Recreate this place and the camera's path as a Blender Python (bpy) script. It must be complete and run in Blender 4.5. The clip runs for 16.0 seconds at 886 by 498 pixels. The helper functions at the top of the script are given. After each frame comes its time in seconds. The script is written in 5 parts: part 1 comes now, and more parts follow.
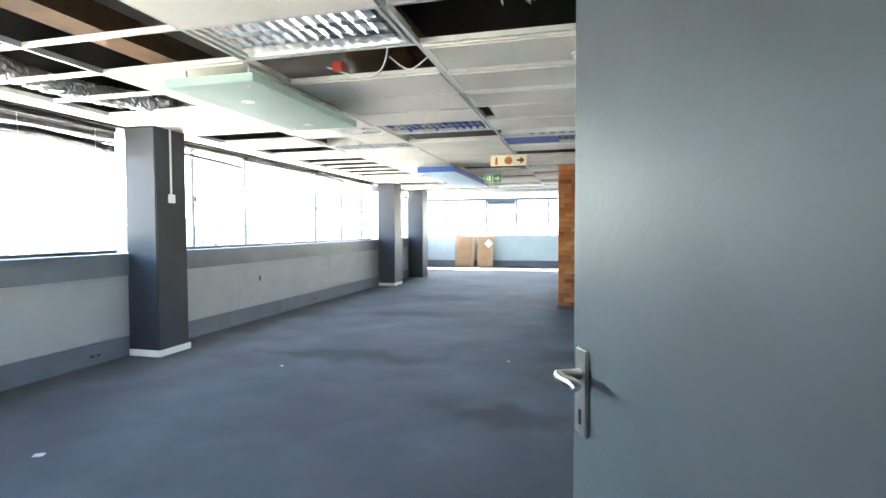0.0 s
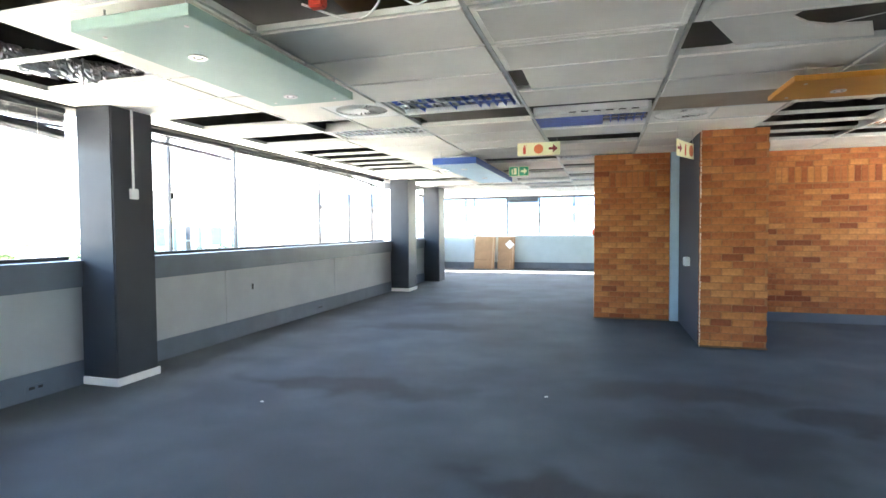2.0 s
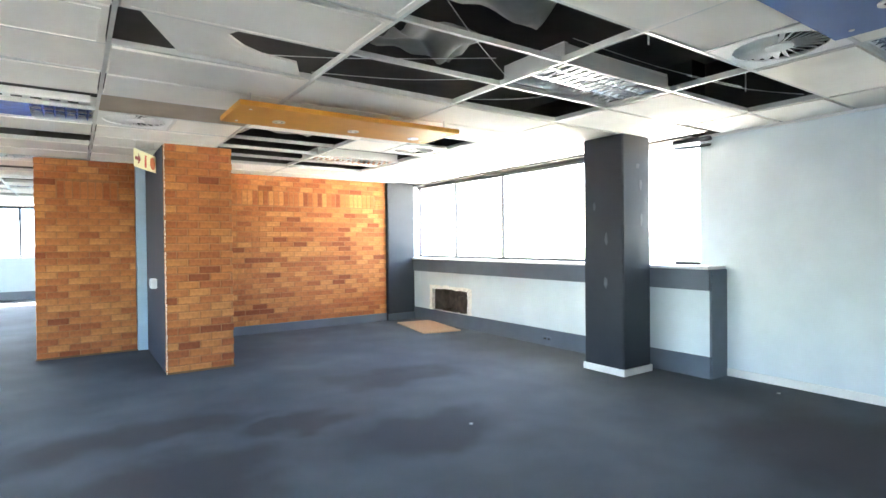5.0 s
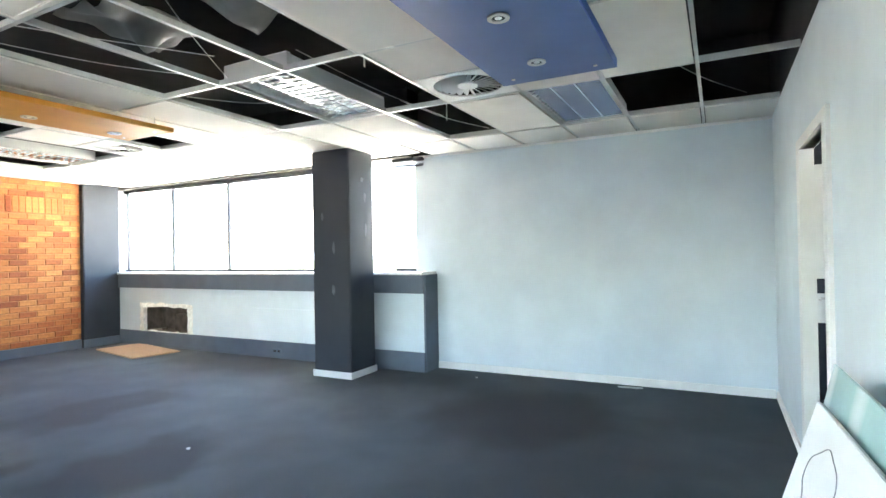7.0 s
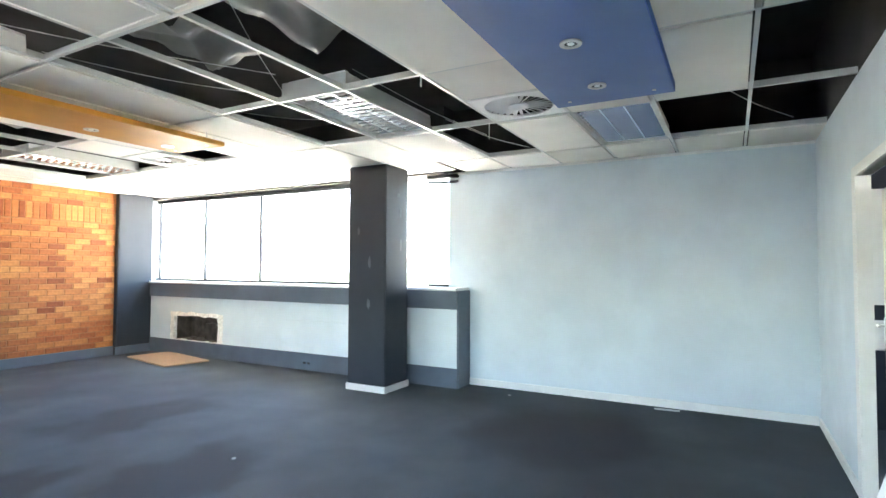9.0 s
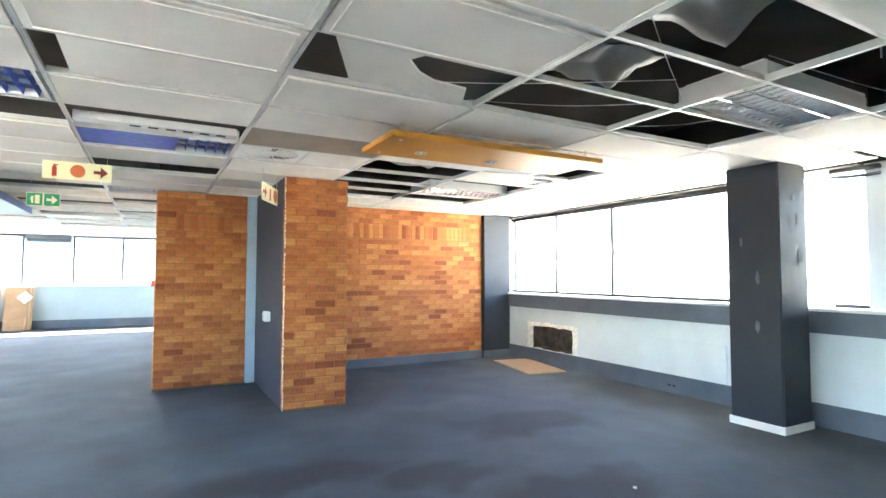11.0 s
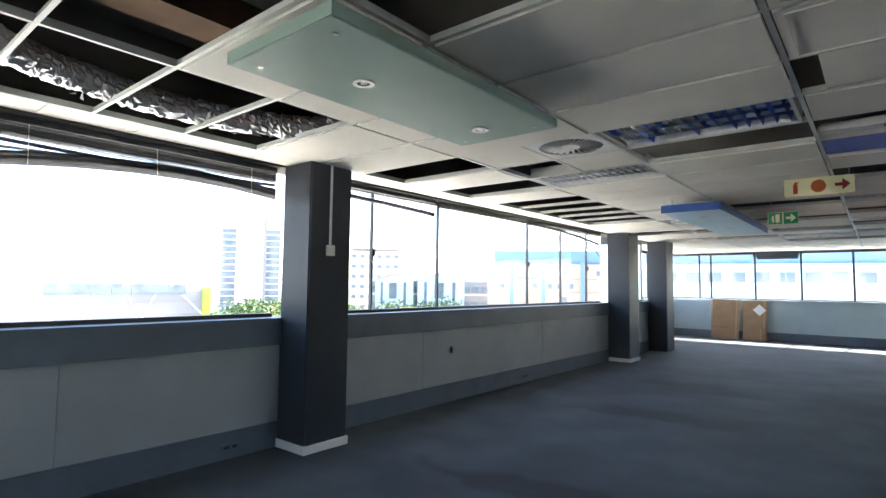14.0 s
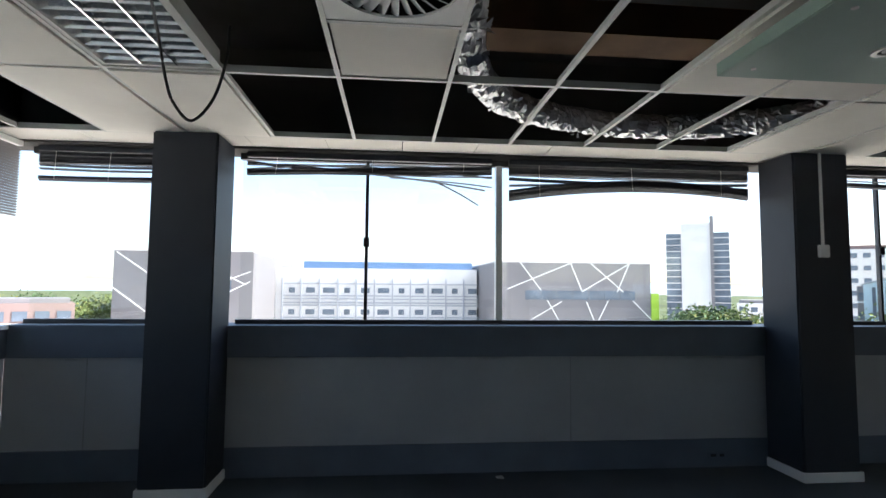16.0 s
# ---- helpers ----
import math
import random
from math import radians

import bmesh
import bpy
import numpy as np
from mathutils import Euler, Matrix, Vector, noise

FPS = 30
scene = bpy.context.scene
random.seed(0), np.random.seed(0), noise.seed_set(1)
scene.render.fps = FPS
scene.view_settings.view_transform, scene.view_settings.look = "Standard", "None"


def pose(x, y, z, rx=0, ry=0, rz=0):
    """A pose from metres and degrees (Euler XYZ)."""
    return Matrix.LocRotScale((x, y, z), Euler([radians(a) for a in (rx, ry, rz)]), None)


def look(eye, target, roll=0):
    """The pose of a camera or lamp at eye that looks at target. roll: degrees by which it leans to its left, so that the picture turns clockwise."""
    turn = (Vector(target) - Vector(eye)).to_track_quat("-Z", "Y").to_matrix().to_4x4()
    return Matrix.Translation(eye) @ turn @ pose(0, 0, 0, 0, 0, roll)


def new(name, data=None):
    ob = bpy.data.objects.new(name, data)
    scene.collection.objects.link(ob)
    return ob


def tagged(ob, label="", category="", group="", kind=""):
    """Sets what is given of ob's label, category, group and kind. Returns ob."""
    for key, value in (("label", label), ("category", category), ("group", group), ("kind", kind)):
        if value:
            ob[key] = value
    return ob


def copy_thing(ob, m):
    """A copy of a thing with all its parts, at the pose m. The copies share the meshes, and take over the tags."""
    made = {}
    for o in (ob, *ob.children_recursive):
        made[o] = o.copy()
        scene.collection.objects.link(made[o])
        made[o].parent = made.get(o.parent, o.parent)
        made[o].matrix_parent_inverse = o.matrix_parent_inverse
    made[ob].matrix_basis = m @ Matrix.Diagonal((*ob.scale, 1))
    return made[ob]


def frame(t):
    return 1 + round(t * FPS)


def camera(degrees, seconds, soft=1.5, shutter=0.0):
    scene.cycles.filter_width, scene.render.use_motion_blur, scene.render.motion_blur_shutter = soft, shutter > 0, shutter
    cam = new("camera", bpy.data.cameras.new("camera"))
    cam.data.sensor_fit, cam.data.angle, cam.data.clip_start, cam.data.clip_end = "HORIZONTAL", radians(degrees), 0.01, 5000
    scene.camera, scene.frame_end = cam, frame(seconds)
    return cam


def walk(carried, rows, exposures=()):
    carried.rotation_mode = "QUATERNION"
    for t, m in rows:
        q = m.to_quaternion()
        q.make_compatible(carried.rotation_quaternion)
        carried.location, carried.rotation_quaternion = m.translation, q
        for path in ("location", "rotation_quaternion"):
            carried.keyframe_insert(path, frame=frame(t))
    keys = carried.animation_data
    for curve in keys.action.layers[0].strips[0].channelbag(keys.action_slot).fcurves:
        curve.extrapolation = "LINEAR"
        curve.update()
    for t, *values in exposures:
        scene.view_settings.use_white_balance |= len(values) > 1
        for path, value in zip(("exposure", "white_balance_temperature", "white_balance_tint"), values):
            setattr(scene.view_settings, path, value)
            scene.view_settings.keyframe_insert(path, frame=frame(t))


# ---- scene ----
cam = camera(79.5, 16.0)
PATH = [
    (0, (0.169, 0.155, 1.447), (-0.336, 2.088, 1.372), -0.2),
    (0.5, (0.048, 0.409, 1.44), (-0.51, 2.329, 1.37), -0.1),
    (1, (-0.073, 0.687, 1.429), (-0.665, 2.596, 1.359), -0.2),
    (1.5, (-0.165, 0.995, 1.435), (-0.761, 2.903, 1.362), -0.4),
    (2, (-0.155, 1.296, 1.454), (-0.723, 3.212, 1.379), -0.4),
    (2.5, (-0.112, 1.559, 1.462), (-0.503, 3.519, 1.386), -0.4),
    (3, (-0.053, 1.67, 1.458), (-0.108, 3.668, 1.392), -0.3),
    (3.5, (0.0, 1.7, 1.458), (0.261, 3.682, 1.404), -0.4),
    (4, (0.047, 1.693, 1.457), (0.62, 3.608, 1.413), -0.6),
    (4.5, (0.089, 1.651, 1.433), (0.959, 3.452, 1.407), -0.6),
    (5, (0.146, 1.64, 1.457), (1.287, 3.283, 1.435), -0.6),
    (5.2, (0.136, 1.628, 1.44), (1.388, 3.187, 1.423), -0.9),
    (7.3, (0.132, 1.529, 1.4), (1.937, 2.39, 1.431), -0.5),
    (7.5, (0.097, 1.552, 1.394), (1.914, 2.386, 1.438), -0.1),
    (8, (0.054, 1.593, 1.389), (1.886, 2.393, 1.445), -0.2),
    (8.2, (0.032, 1.616, 1.386), (1.864, 2.416, 1.448), -0.0),
    (10.3, (-0.141, 2.084, 1.501), (1.173, 3.59, 1.581), 0.0),
    (10.5, (-0.178, 2.148, 1.5), (1.032, 3.739, 1.586), 0.1),
    (11, (-0.294, 2.287, 1.509), (0.662, 4.041, 1.606), 0.1),
    (11.5, (-0.39, 2.379, 1.521), (0.301, 4.253, 1.628), -0.0),
    (12, (-0.441, 2.44, 1.533), (-0.082, 4.404, 1.648), 0.2),
    (12.5, (-0.486, 2.44, 1.532), (-0.505, 4.436, 1.654), 0.3),
    (13, (-0.499, 2.351, 1.502), (-0.944, 4.296, 1.633), 0.7),
    (13.5, (-0.525, 2.294, 1.5), (-1.417, 4.08, 1.633), 0.9),
    (14, (-0.527, 2.229, 1.5), (-1.792, 3.772, 1.636), 0.7),
    (14.5, (-0.52, 2.155, 1.485), (-2.079, 3.4, 1.629), 0.4),
    (15, (-0.512, 2.093, 1.487), (-2.296, 2.985, 1.632), 0.4),
    (15.5, (-0.504, 2.02, 1.483), (-2.431, 2.537, 1.634), 0.6),
    (16, (-0.498, 1.938, 1.497), (-2.484, 2.124, 1.639), 0.5),
]
walk(cam, [(t, look(eye, target, roll)) for t, eye, target, roll in PATH],
     [(0, 4.6, 6500, 10), (0.5, 4.3, 6500, 10), (1, 4.27, 6500, 10), (2, 4.4, 6500, 10), (2.5, 4.45, 6500, 10), (3, 4.7, 6500, 10), (3.5, 4.9, 6500, 10), (4, 5.0, 6500, 10), (5, 5.1, 6500, 10), (7.5, 5.1, 6500, 10), (8.2, 5.1, 6500, 10), (10.5, 5.05, 6500, 10), (11.3, 5.05, 6500, 10), (12, 5.0, 6450, 10), (12.5, 4.85, 6400, 10), (13, 4.1, 6350, 10),
      (13.5, 3.45, 6380, 10), (14, 2.95, 6300, 11), (14.5, 2.45, 6250, 12), (15, 1.75, 6200, 12), (16, 1.45, 6200, 12)])

# ---- light ----
SUN_DIR = Vector((0.05, 0.66, 0.75)).normalized()
world = bpy.data.worlds.new("sky")
scene.world = world
world.use_nodes = True
wn = world.node_tree
sky = wn.nodes.new("ShaderNodeTexSky")
sky.sky_type, sky.sun_disc = "NISHITA", False
sky.sun_elevation = math.asin(SUN_DIR.z)
sky.sun_rotation = math.atan2(SUN_DIR.x, SUN_DIR.y)
sky.dust_density, sky.ozone_density, sky.air_density = 1.2, 0.3, 1.0
wn.links.new(sky.outputs[0], wn.nodes["Background"].inputs[0])
wn.nodes["Background"].inputs[1].default_value = 0.15
sun_data = bpy.data.lights.new("sun", "SUN")
sun_data.energy, sun_data.angle, sun_data.color = 5.0, radians(0.6), (1.0, 0.95, 0.88)
sun = new("sun", sun_data)
sun.matrix_world = look(SUN_DIR * 60, (0, 0, 0))


# ---- materials ----
def material(name, color, rough=0.6, metal=0.0, var=0.12, scale=6.0, bump=0.1, grain=120.0, island=0.0, objvar=0.0, spec=0.4, dark=None, patch=0.0, patch_scale=1.2):
    """A procedural surface: base colour, fine grain, broad patches, bump."""
    m = bpy.data.materials.new(name)
    m.use_nodes = True
    nt = m.node_tree
    bsdf = nt.nodes["Principled BSDF"]
    bsdf.inputs["Roughness"].default_value = rough
    bsdf.inputs["Metallic"].default_value = metal
    bsdf.inputs["Specular IOR Level"].default_value = spec
    tc = nt.nodes.new("ShaderNodeTexCoord")

    def noise_tex(s, detail):
        n = nt.nodes.new("ShaderNodeTexNoise")
        n.inputs["Scale"].default_value, n.inputs["Detail"].default_value = s, detail
        nt.links.new(tc.outputs["Object"], n.inputs["Vector"])
        return n

    broad, fine = noise_tex(scale, 5), noise_tex(grain, 2)
    ramp = nt.nodes.new("ShaderNodeValToRGB")
    lo = [max(0, c * (1 - var)) for c in color]
    hi = [min(1, c * (1 + var)) for c in color]
    ramp.color_ramp.elements[0].position, ramp.color_ramp.elements[1].position = 0.3, 0.7
    ramp.color_ramp.elements[0].color, ramp.color_ramp.elements[1].color = (*lo, 1), (*hi, 1)
    nt.links.new(broad.outputs[0], ramp.inputs[0])
    out = ramp.outputs[0]
    if patch:
        p = noise_tex(patch_scale, 4)
        r2 = nt.nodes.new("ShaderNodeValToRGB")
        r2.color_ramp.elements[0].position, r2.color_ramp.elements[1].position = 0.42, 0.62
        mixer = nt.nodes.new("ShaderNodeMixRGB")
        mixer.blend_type = "MIX"
        mixer.inputs[2].default_value = (*(dark or [c * 0.6 for c in color]), 1)
        scaled = nt.nodes.new("ShaderNodeMath")
        scaled.operation = "MULTIPLY"
        scaled.inputs[1].default_value = patch
        nt.links.new(p.outputs[0], r2.inputs[0])
        nt.links.new(r2.outputs[0], scaled.inputs[0])
        nt.links.new(scaled.outputs[0], mixer.inputs[0])
        nt.links.new(out, mixer.inputs[1])
        out = mixer.outputs[0]
    if island or objvar:
        src = nt.nodes.new("ShaderNodeObjectInfo" if objvar else "ShaderNodeNewGeometry")
        hsv = nt.nodes.new("ShaderNodeHueSaturation")
        mp = nt.nodes.new("ShaderNodeMapRange")
        amount = objvar or island
        mp.inputs[3].default_value, mp.inputs[4].default_value = 1 - amount, 1 + amount
        nt.links.new(src.outputs["Random" if objvar else "Random Per Island"], mp.inputs[0])
        nt.links.new(mp.outputs[0], hsv.inputs["Value"])
        nt.links.new(out, hsv.inputs["Color"])
        out = hsv.outputs[0]
    nt.links.new(out, bsdf.inputs["Base Color"])
    if bump:
        b = nt.nodes.new("ShaderNodeBump")
        b.inputs["Strength"].default_value, b.inputs["Distance"].default_value = bump, 0.004
        nt.links.new(fine.outputs[0], b.inputs["Height"])
        nt.links.new(b.outputs[0], bsdf.inputs["Normal"])
    return m


def brick_material(name, island):
    """Orange facing brick, each piece with its own firing from ochre to plum."""
    m = material(name, (0.43, 0.149, 0.048), 0.85, var=0.18, scale=25, bump=0.5, grain=160)
    nt = m.node_tree
    bsdf = nt.nodes["Principled BSDF"]
    old = bsdf.inputs["Base Color"].links[0].from_socket
    src = nt.nodes.new("ShaderNodeNewGeometry" if island else "ShaderNodeObjectInfo")
    ramp = nt.nodes.new("ShaderNodeValToRGB")
    ramp.color_ramp.interpolation = "CONSTANT"
    tones = [(0.0, (0.56, 0.43, 0.42)), (0.06, (0.76, 0.68, 0.64)), (0.24, (0.88, 0.83, 0.78)), (0.44, (1.0, 1.0, 0.95)), (0.66, (1.08, 1.17, 1.1)), (0.85, (1.16, 1.36, 1.32))]
    els = ramp.color_ramp.elements
    els[0].position, els[0].color = tones[0][0], (*tones[0][1], 1)
    els[1].position, els[1].color = tones[1][0], (*tones[1][1], 1)
    for pos, c in tones[2:]:
        e = els.new(pos)
        e.color = (*c, 1)
    nt.links.new(src.outputs["Random Per Island" if island else "Random"], ramp.inputs[0])
    mul = nt.nodes.new("ShaderNodeMixRGB")
    mul.blend_type = "MULTIPLY"
    mul.inputs[0].default_value = 1.0
    nt.links.new(old, mul.inputs[1])
    nt.links.new(ramp.outputs[0], mul.inputs[2])
    nt.links.new(mul.outputs[0], bsdf.inputs["Base Color"])
    return m


def glass_material(name, tint=(0.97, 0.985, 0.98)):
    m = bpy.data.materials.new(name)
    m.use_nodes = True
    nt = m.node_tree
    out = nt.nodes["Material Output"]
    clear, gloss = nt.nodes.new("ShaderNodeBsdfTransparent"), nt.nodes.new("ShaderNodeBsdfGlossy")
    clear.inputs[0].default_value = (*tint, 1)
    gloss.inputs["Roughness"].default_value = 0.02
    mix = nt.nodes.new("ShaderNodeMixShader")
    mix.inputs[0].default_value = 0.05
    for a, b in ((clear.outputs[0], mix.inputs[1]), (gloss.outputs[0], mix.inputs[2]), (mix.outputs[0], out.inputs[0])):
        nt.links.new(a, b)
    return m


CARPET = material("carpet", (0.060, 0.075, 0.088), 0.8, var=0.22, scale=1.6, bump=0.8, grain=420, patch=0.55, patch_scale=0.62, dark=(0.037, 0.038, 0.045), spec=0.2)


def stain(mat, spots, color, strength):
    """Old spills soaked into a surface: soft uneven blots (x, y, half width, half length)."""
    nt = mat.node_tree
    bsdf = nt.nodes["Principled BSDF"]
    base = bsdf.inputs["Base Color"].links[0].from_socket
    tc, warp = nt.nodes.new("ShaderNodeTexCoord"), nt.nodes.new("ShaderNodeTexNoise")
    warp.inputs["Scale"].default_value, warp.inputs["Detail"].default_value = 1.7, 4
    nt.links.new(tc.outputs["Object"], warp.inputs["Vector"])
    shift = nt.nodes.new("ShaderNodeVectorMath")
    shift.operation = "MULTIPLY_ADD"
    shift.inputs[1].default_value = (1.1, 1.1, 0)
    nt.links.new(warp.outputs["Color"], shift.inputs[0])
    nt.links.new(tc.outputs["Object"], shift.inputs[2])
    total = None
    for x, y, rx, ry in spots:
        mp, ln, rg = nt.nodes.new("ShaderNodeMapping"), nt.nodes.new("ShaderNodeVectorMath"), nt.nodes.new("ShaderNodeMapRange")
        mp.inputs["Location"].default_value = (-(x + 0.55) / rx, -(y + 0.55) / ry, 0)
        mp.inputs["Scale"].default_value = (1 / rx, 1 / ry, 0)
        ln.operation = "LENGTH"
        rg.interpolation_type = "SMOOTHSTEP"
        rg.inputs[1].default_value, rg.inputs[2].default_value, rg.inputs[3].default_value, rg.inputs[4].default_value = 0.45, 1.25, strength, 0.0
        nt.links.new(shift.outputs[0], mp.inputs[0])
        nt.links.new(mp.outputs[0], ln.inputs[0])
        nt.links.new(ln.outputs["Value"], rg.inputs[0])
        if total is None:
            total = rg.outputs[0]
        else:
            mx = nt.nodes.new("ShaderNodeMath")
            mx.operation = "MAXIMUM"
            nt.links.new(total, mx.inputs[0])
            nt.links.new(rg.outputs[0], mx.inputs[1])
            total = mx.outputs[0]
    mix = nt.nodes.new("ShaderNodeMixRGB")
    mix.inputs[2].default_value = (*color, 1)
    nt.links.new(total, mix.inputs[0])
    nt.links.new(base, mix.inputs[1])
    nt.links.new(mix.outputs[0], bsdf.inputs["Base Color"])


stain(CARPET, [(0.7, 5.3, 0.75, 0.5), (0.6, 6.3, 1.0, 0.42), (3.05, 6.8, 0.9, 0.4), (2.35, 5.1, 0.8, 0.42), (1.6, 5.9, 0.5, 0.3), (-2.7, 11.0, 1.0, 0.45), (-2.6, 8.8, 0.9, 0.35), (-2.4, 5.75, 1.2, 0.25), (4.6, 3.0, 1.0, 0.9), (-0.5, 4.2, 0.7, 0.3)], (0.027, 0.026, 0.032), 0.85)
NAVY = material("dark_slate_paint", (0.025, 0.028, 0.037), 0.5, var=0.12, scale=3, bump=0.12, patch=0.25, dark=(0.038, 0.042, 0.05), spec=0.3)
PALE = material("pale_blue_paint", (0.66, 0.73, 0.76), 0.6, var=0.05, scale=2.5, bump=0.12, patch=0.25, dark=(0.50, 0.56, 0.60))
# Darker copy of the pale blue: backlit shade below the end windows, as colour.
BACKLITBLUE = material("backlit_pale_blue_paint", (0.36, 0.43, 0.47), 0.6, var=0.06, scale=2.5, bump=0.12, patch=0.25, dark=(0.30, 0.36, 0.40))
# Greyer west paint, darkened further for the shade on its room side.
PANEL = material("grey_panel_with_shade", (0.33, 0.345, 0.355), 0.6, var=0.06, scale=2.5, bump=0.12, patch=0.25, dark=(0.26, 0.27, 0.285))
BAND = material("slate_blue_paint", (0.105, 0.128, 0.162), 0.5, var=0.10, scale=4, bump=0.12, patch=0.3)
WHITE = material("white_paint", (0.78, 0.78, 0.76), 0.5, var=0.05, scale=5, bump=0.08)
TILE = material("ceiling_tile", (0.82, 0.79, 0.73), 0.9, var=0.05, scale=2.0, bump=0.45, grain=260, island=0.06, patch=0.18, dark=(0.55, 0.51, 0.44), spec=0.1)
STAINED = material("stained_ceiling_board", (0.32, 0.26, 0.20), 0.9, var=0.12, scale=3, bump=0.3)
TEE = material("white_grid_steel", (0.60, 0.60, 0.57), 0.4, var=0.05, scale=8, bump=0.02)
# Near-black colour carries the unlit ceiling void, on soffit and wall heads.
SLAB = material("void_dark_concrete", (0.065, 0.062, 0.058), 0.95, var=0.3, scale=1.5, bump=0.3)
BROWN = material("brown_board", (0.14, 0.078, 0.037), 0.8, var=0.25, scale=3, bump=0.2)
FOIL = material("crumpled_foil", (0.62, 0.62, 0.64), 0.34, 1.0, var=0.15, scale=30, bump=1.0, grain=40)
DULLFOIL = material("grey_foil_sheet", (0.34, 0.32, 0.28), 0.36, 0.0, var=0.3, scale=3, bump=0.15, grain=12)
ALU = material("aluminium", (0.62, 0.63, 0.64), 0.35, 0.9, var=0.06, scale=10, bump=0.03)
STEEL = material("satin_steel", (0.62, 0.60, 0.57), 0.3, 1.0, var=0.08, scale=30, bump=0.03)
MIRROR = material("polished_reflector", (0.92, 0.92, 0.91), 0.22, 0.35, var=0.05, scale=20, bump=0.05)
BLADE = material("polished_louvre_blade", (0.87, 0.87, 0.87), 0.12, 1.0, var=0.08, scale=20, bump=0.05)
BLUEFILM = material("blue_protective_film", (0.035, 0.095, 0.46), 0.42, 0.0, var=0.3, scale=12, bump=0.5, grain=60)
TUBE = material("fluorescent_tube", (0.85, 0.86, 0.84), 0.3, var=0.02, bump=0)
FRAME = material("bronze_window_frame", (0.055, 0.055, 0.06), 0.45, 0.5, var=0.15, scale=8, bump=0.05)
MORTAR = material("mortar", (0.33, 0.142, 0.058), 0.95, var=0.15, scale=30, bump=0.6)
BRICK = brick_material("facing_brick", False)
BRICKS = brick_material("facing_brick_joined", True)
DOOR = material("slate_grey_door_paint", (0.135, 0.155, 0.168), 0.42, var=0.10, scale=2, bump=0.12, grain=60, patch=0.45, patch_scale=2.5, dark=(0.105, 0.12, 0.13), spec=0.4)
GREEN = material("pale_green_board", (0.34, 0.46, 0.40), 0.5, var=0.05, scale=3, bump=0.06)
YELLOW = material("ochre_board", (0.56, 0.245, 0.03), 0.5, var=0.08, scale=3, bump=0.06)
BLUE = material("mid_blue_board", (0.11, 0.18, 0.40), 0.5, var=0.06, scale=3, bump=0.06)
BLUE_EDGE = material("blue_board_edge", (0.05, 0.12, 0.42), 0.5, var=0.08, scale=3, bump=0.06)
SKYBLUE = material("light_blue_board", (0.42, 0.58, 0.68), 0.4, var=0.06, scale=3, bump=0.06)
BLACK = material("black_plastic", (0.02, 0.02, 0.022), 0.5, var=0.2, bump=0.1)
BLIND = material("dark_blind_slat", (0.035, 0.038, 0.05), 0.4, var=0.2, scale=6, bump=0.05)
CARD = material("brown_cardboard", (0.30, 0.19, 0.11), 0.85, var=0.12, scale=4, bump=0.15, patch=0.3)
BOARD = material("raw_chipboard", (0.37, 0.25, 0.165), 0.85, var=0.15, scale=40, bump=0.3)
CREAM = material("luminous_sign_plastic", (0.78, 0.74, 0.46), 0.4, var=0.03, bump=0)
RED = material("sign_red", (0.55, 0.055, 0.03), 0.45, var=0.06, bump=0)
DARKRED = material("sign_dark_red", (0.26, 0.015, 0.015), 0.45, var=0.06, bump=0)
ORANGERED = material("sign_faded_red", (0.60, 0.15, 0.05), 0.5, var=0.06, bump=0)
SIGNGREEN = material("sign_green", (0.02, 0.27, 0.13), 0.45, var=0.06, bump=0)
PLASTER = material("chipped_plaster", (0.86, 0.83, 0.78), 0.95, var=0.2, scale=25, bump=1.0, grain=60)
CAVITY = material("dusty_cavity", (0.11, 0.082, 0.064), 0.95, var=0.4, scale=8, bump=0.6)
# White for the leaning foam board and for the sun patch on the cardboard.
FOAM_SUNPATCH = material("white_foam_and_sun_patch", (0.80, 0.80, 0.80), 0.7, var=0.03, scale=4, bump=0.05)
DOORWHITE = material("cream_door_paint", (0.70, 0.66, 0.50), 0.45, var=0.05, scale=3, bump=0.05)
GLASS = glass_material("window_glass")
GREENGLASS = material("green_edge_glass", (0.36, 0.55, 0.52), 0.12, var=0.15, scale=2.5, bump=0.02, spec=0.7)
WIRE = material("white_cable", (0.75, 0.74, 0.72), 0.5, var=0.03, bump=0)
# outdoors
GRASS = material("dry_grass_and_scrub", (0.09, 0.11, 0.04), 0.95, var=0.4, scale=0.05, bump=0.3, grain=1)
# Made very pale so that it reflects sun up through the windows.
BOUNCEGROUND = material("pale_bounce_ground", (0.73, 0.67, 0.57), 0.9, var=0.12, scale=0.3, bump=0.2)
LEAF = material("foliage", (0.13, 0.17, 0.05), 0.8, var=0.4, scale=1.2, bump=0.2, island=0.45)
LEAF3 = material("yellow_green_foliage", (0.19, 0.20, 0.05), 0.8, var=0.35, scale=1.2, bump=0.2, island=0.4)
LEAF2 = material("dark_foliage", (0.07, 0.12, 0.05), 0.8, var=0.4, scale=1.2, bump=0.2, island=0.45)
BARK = material("bark", (0.10, 0.07, 0.05), 0.9, var=0.3, scale=8, bump=0.5)
GREYCLAD = material("grey_cladding", (0.22, 0.21, 0.215), 0.7, var=0.05, scale=0.4, bump=0.05)
WHITEWALL = material("white_render", (0.72, 0.71, 0.70), 0.8, var=0.05, scale=0.3, bump=0.05)
TOWERWALL = material("tower_concrete", (0.62, 0.61, 0.60), 0.8, var=0.06, scale=0.2, bump=0.05)
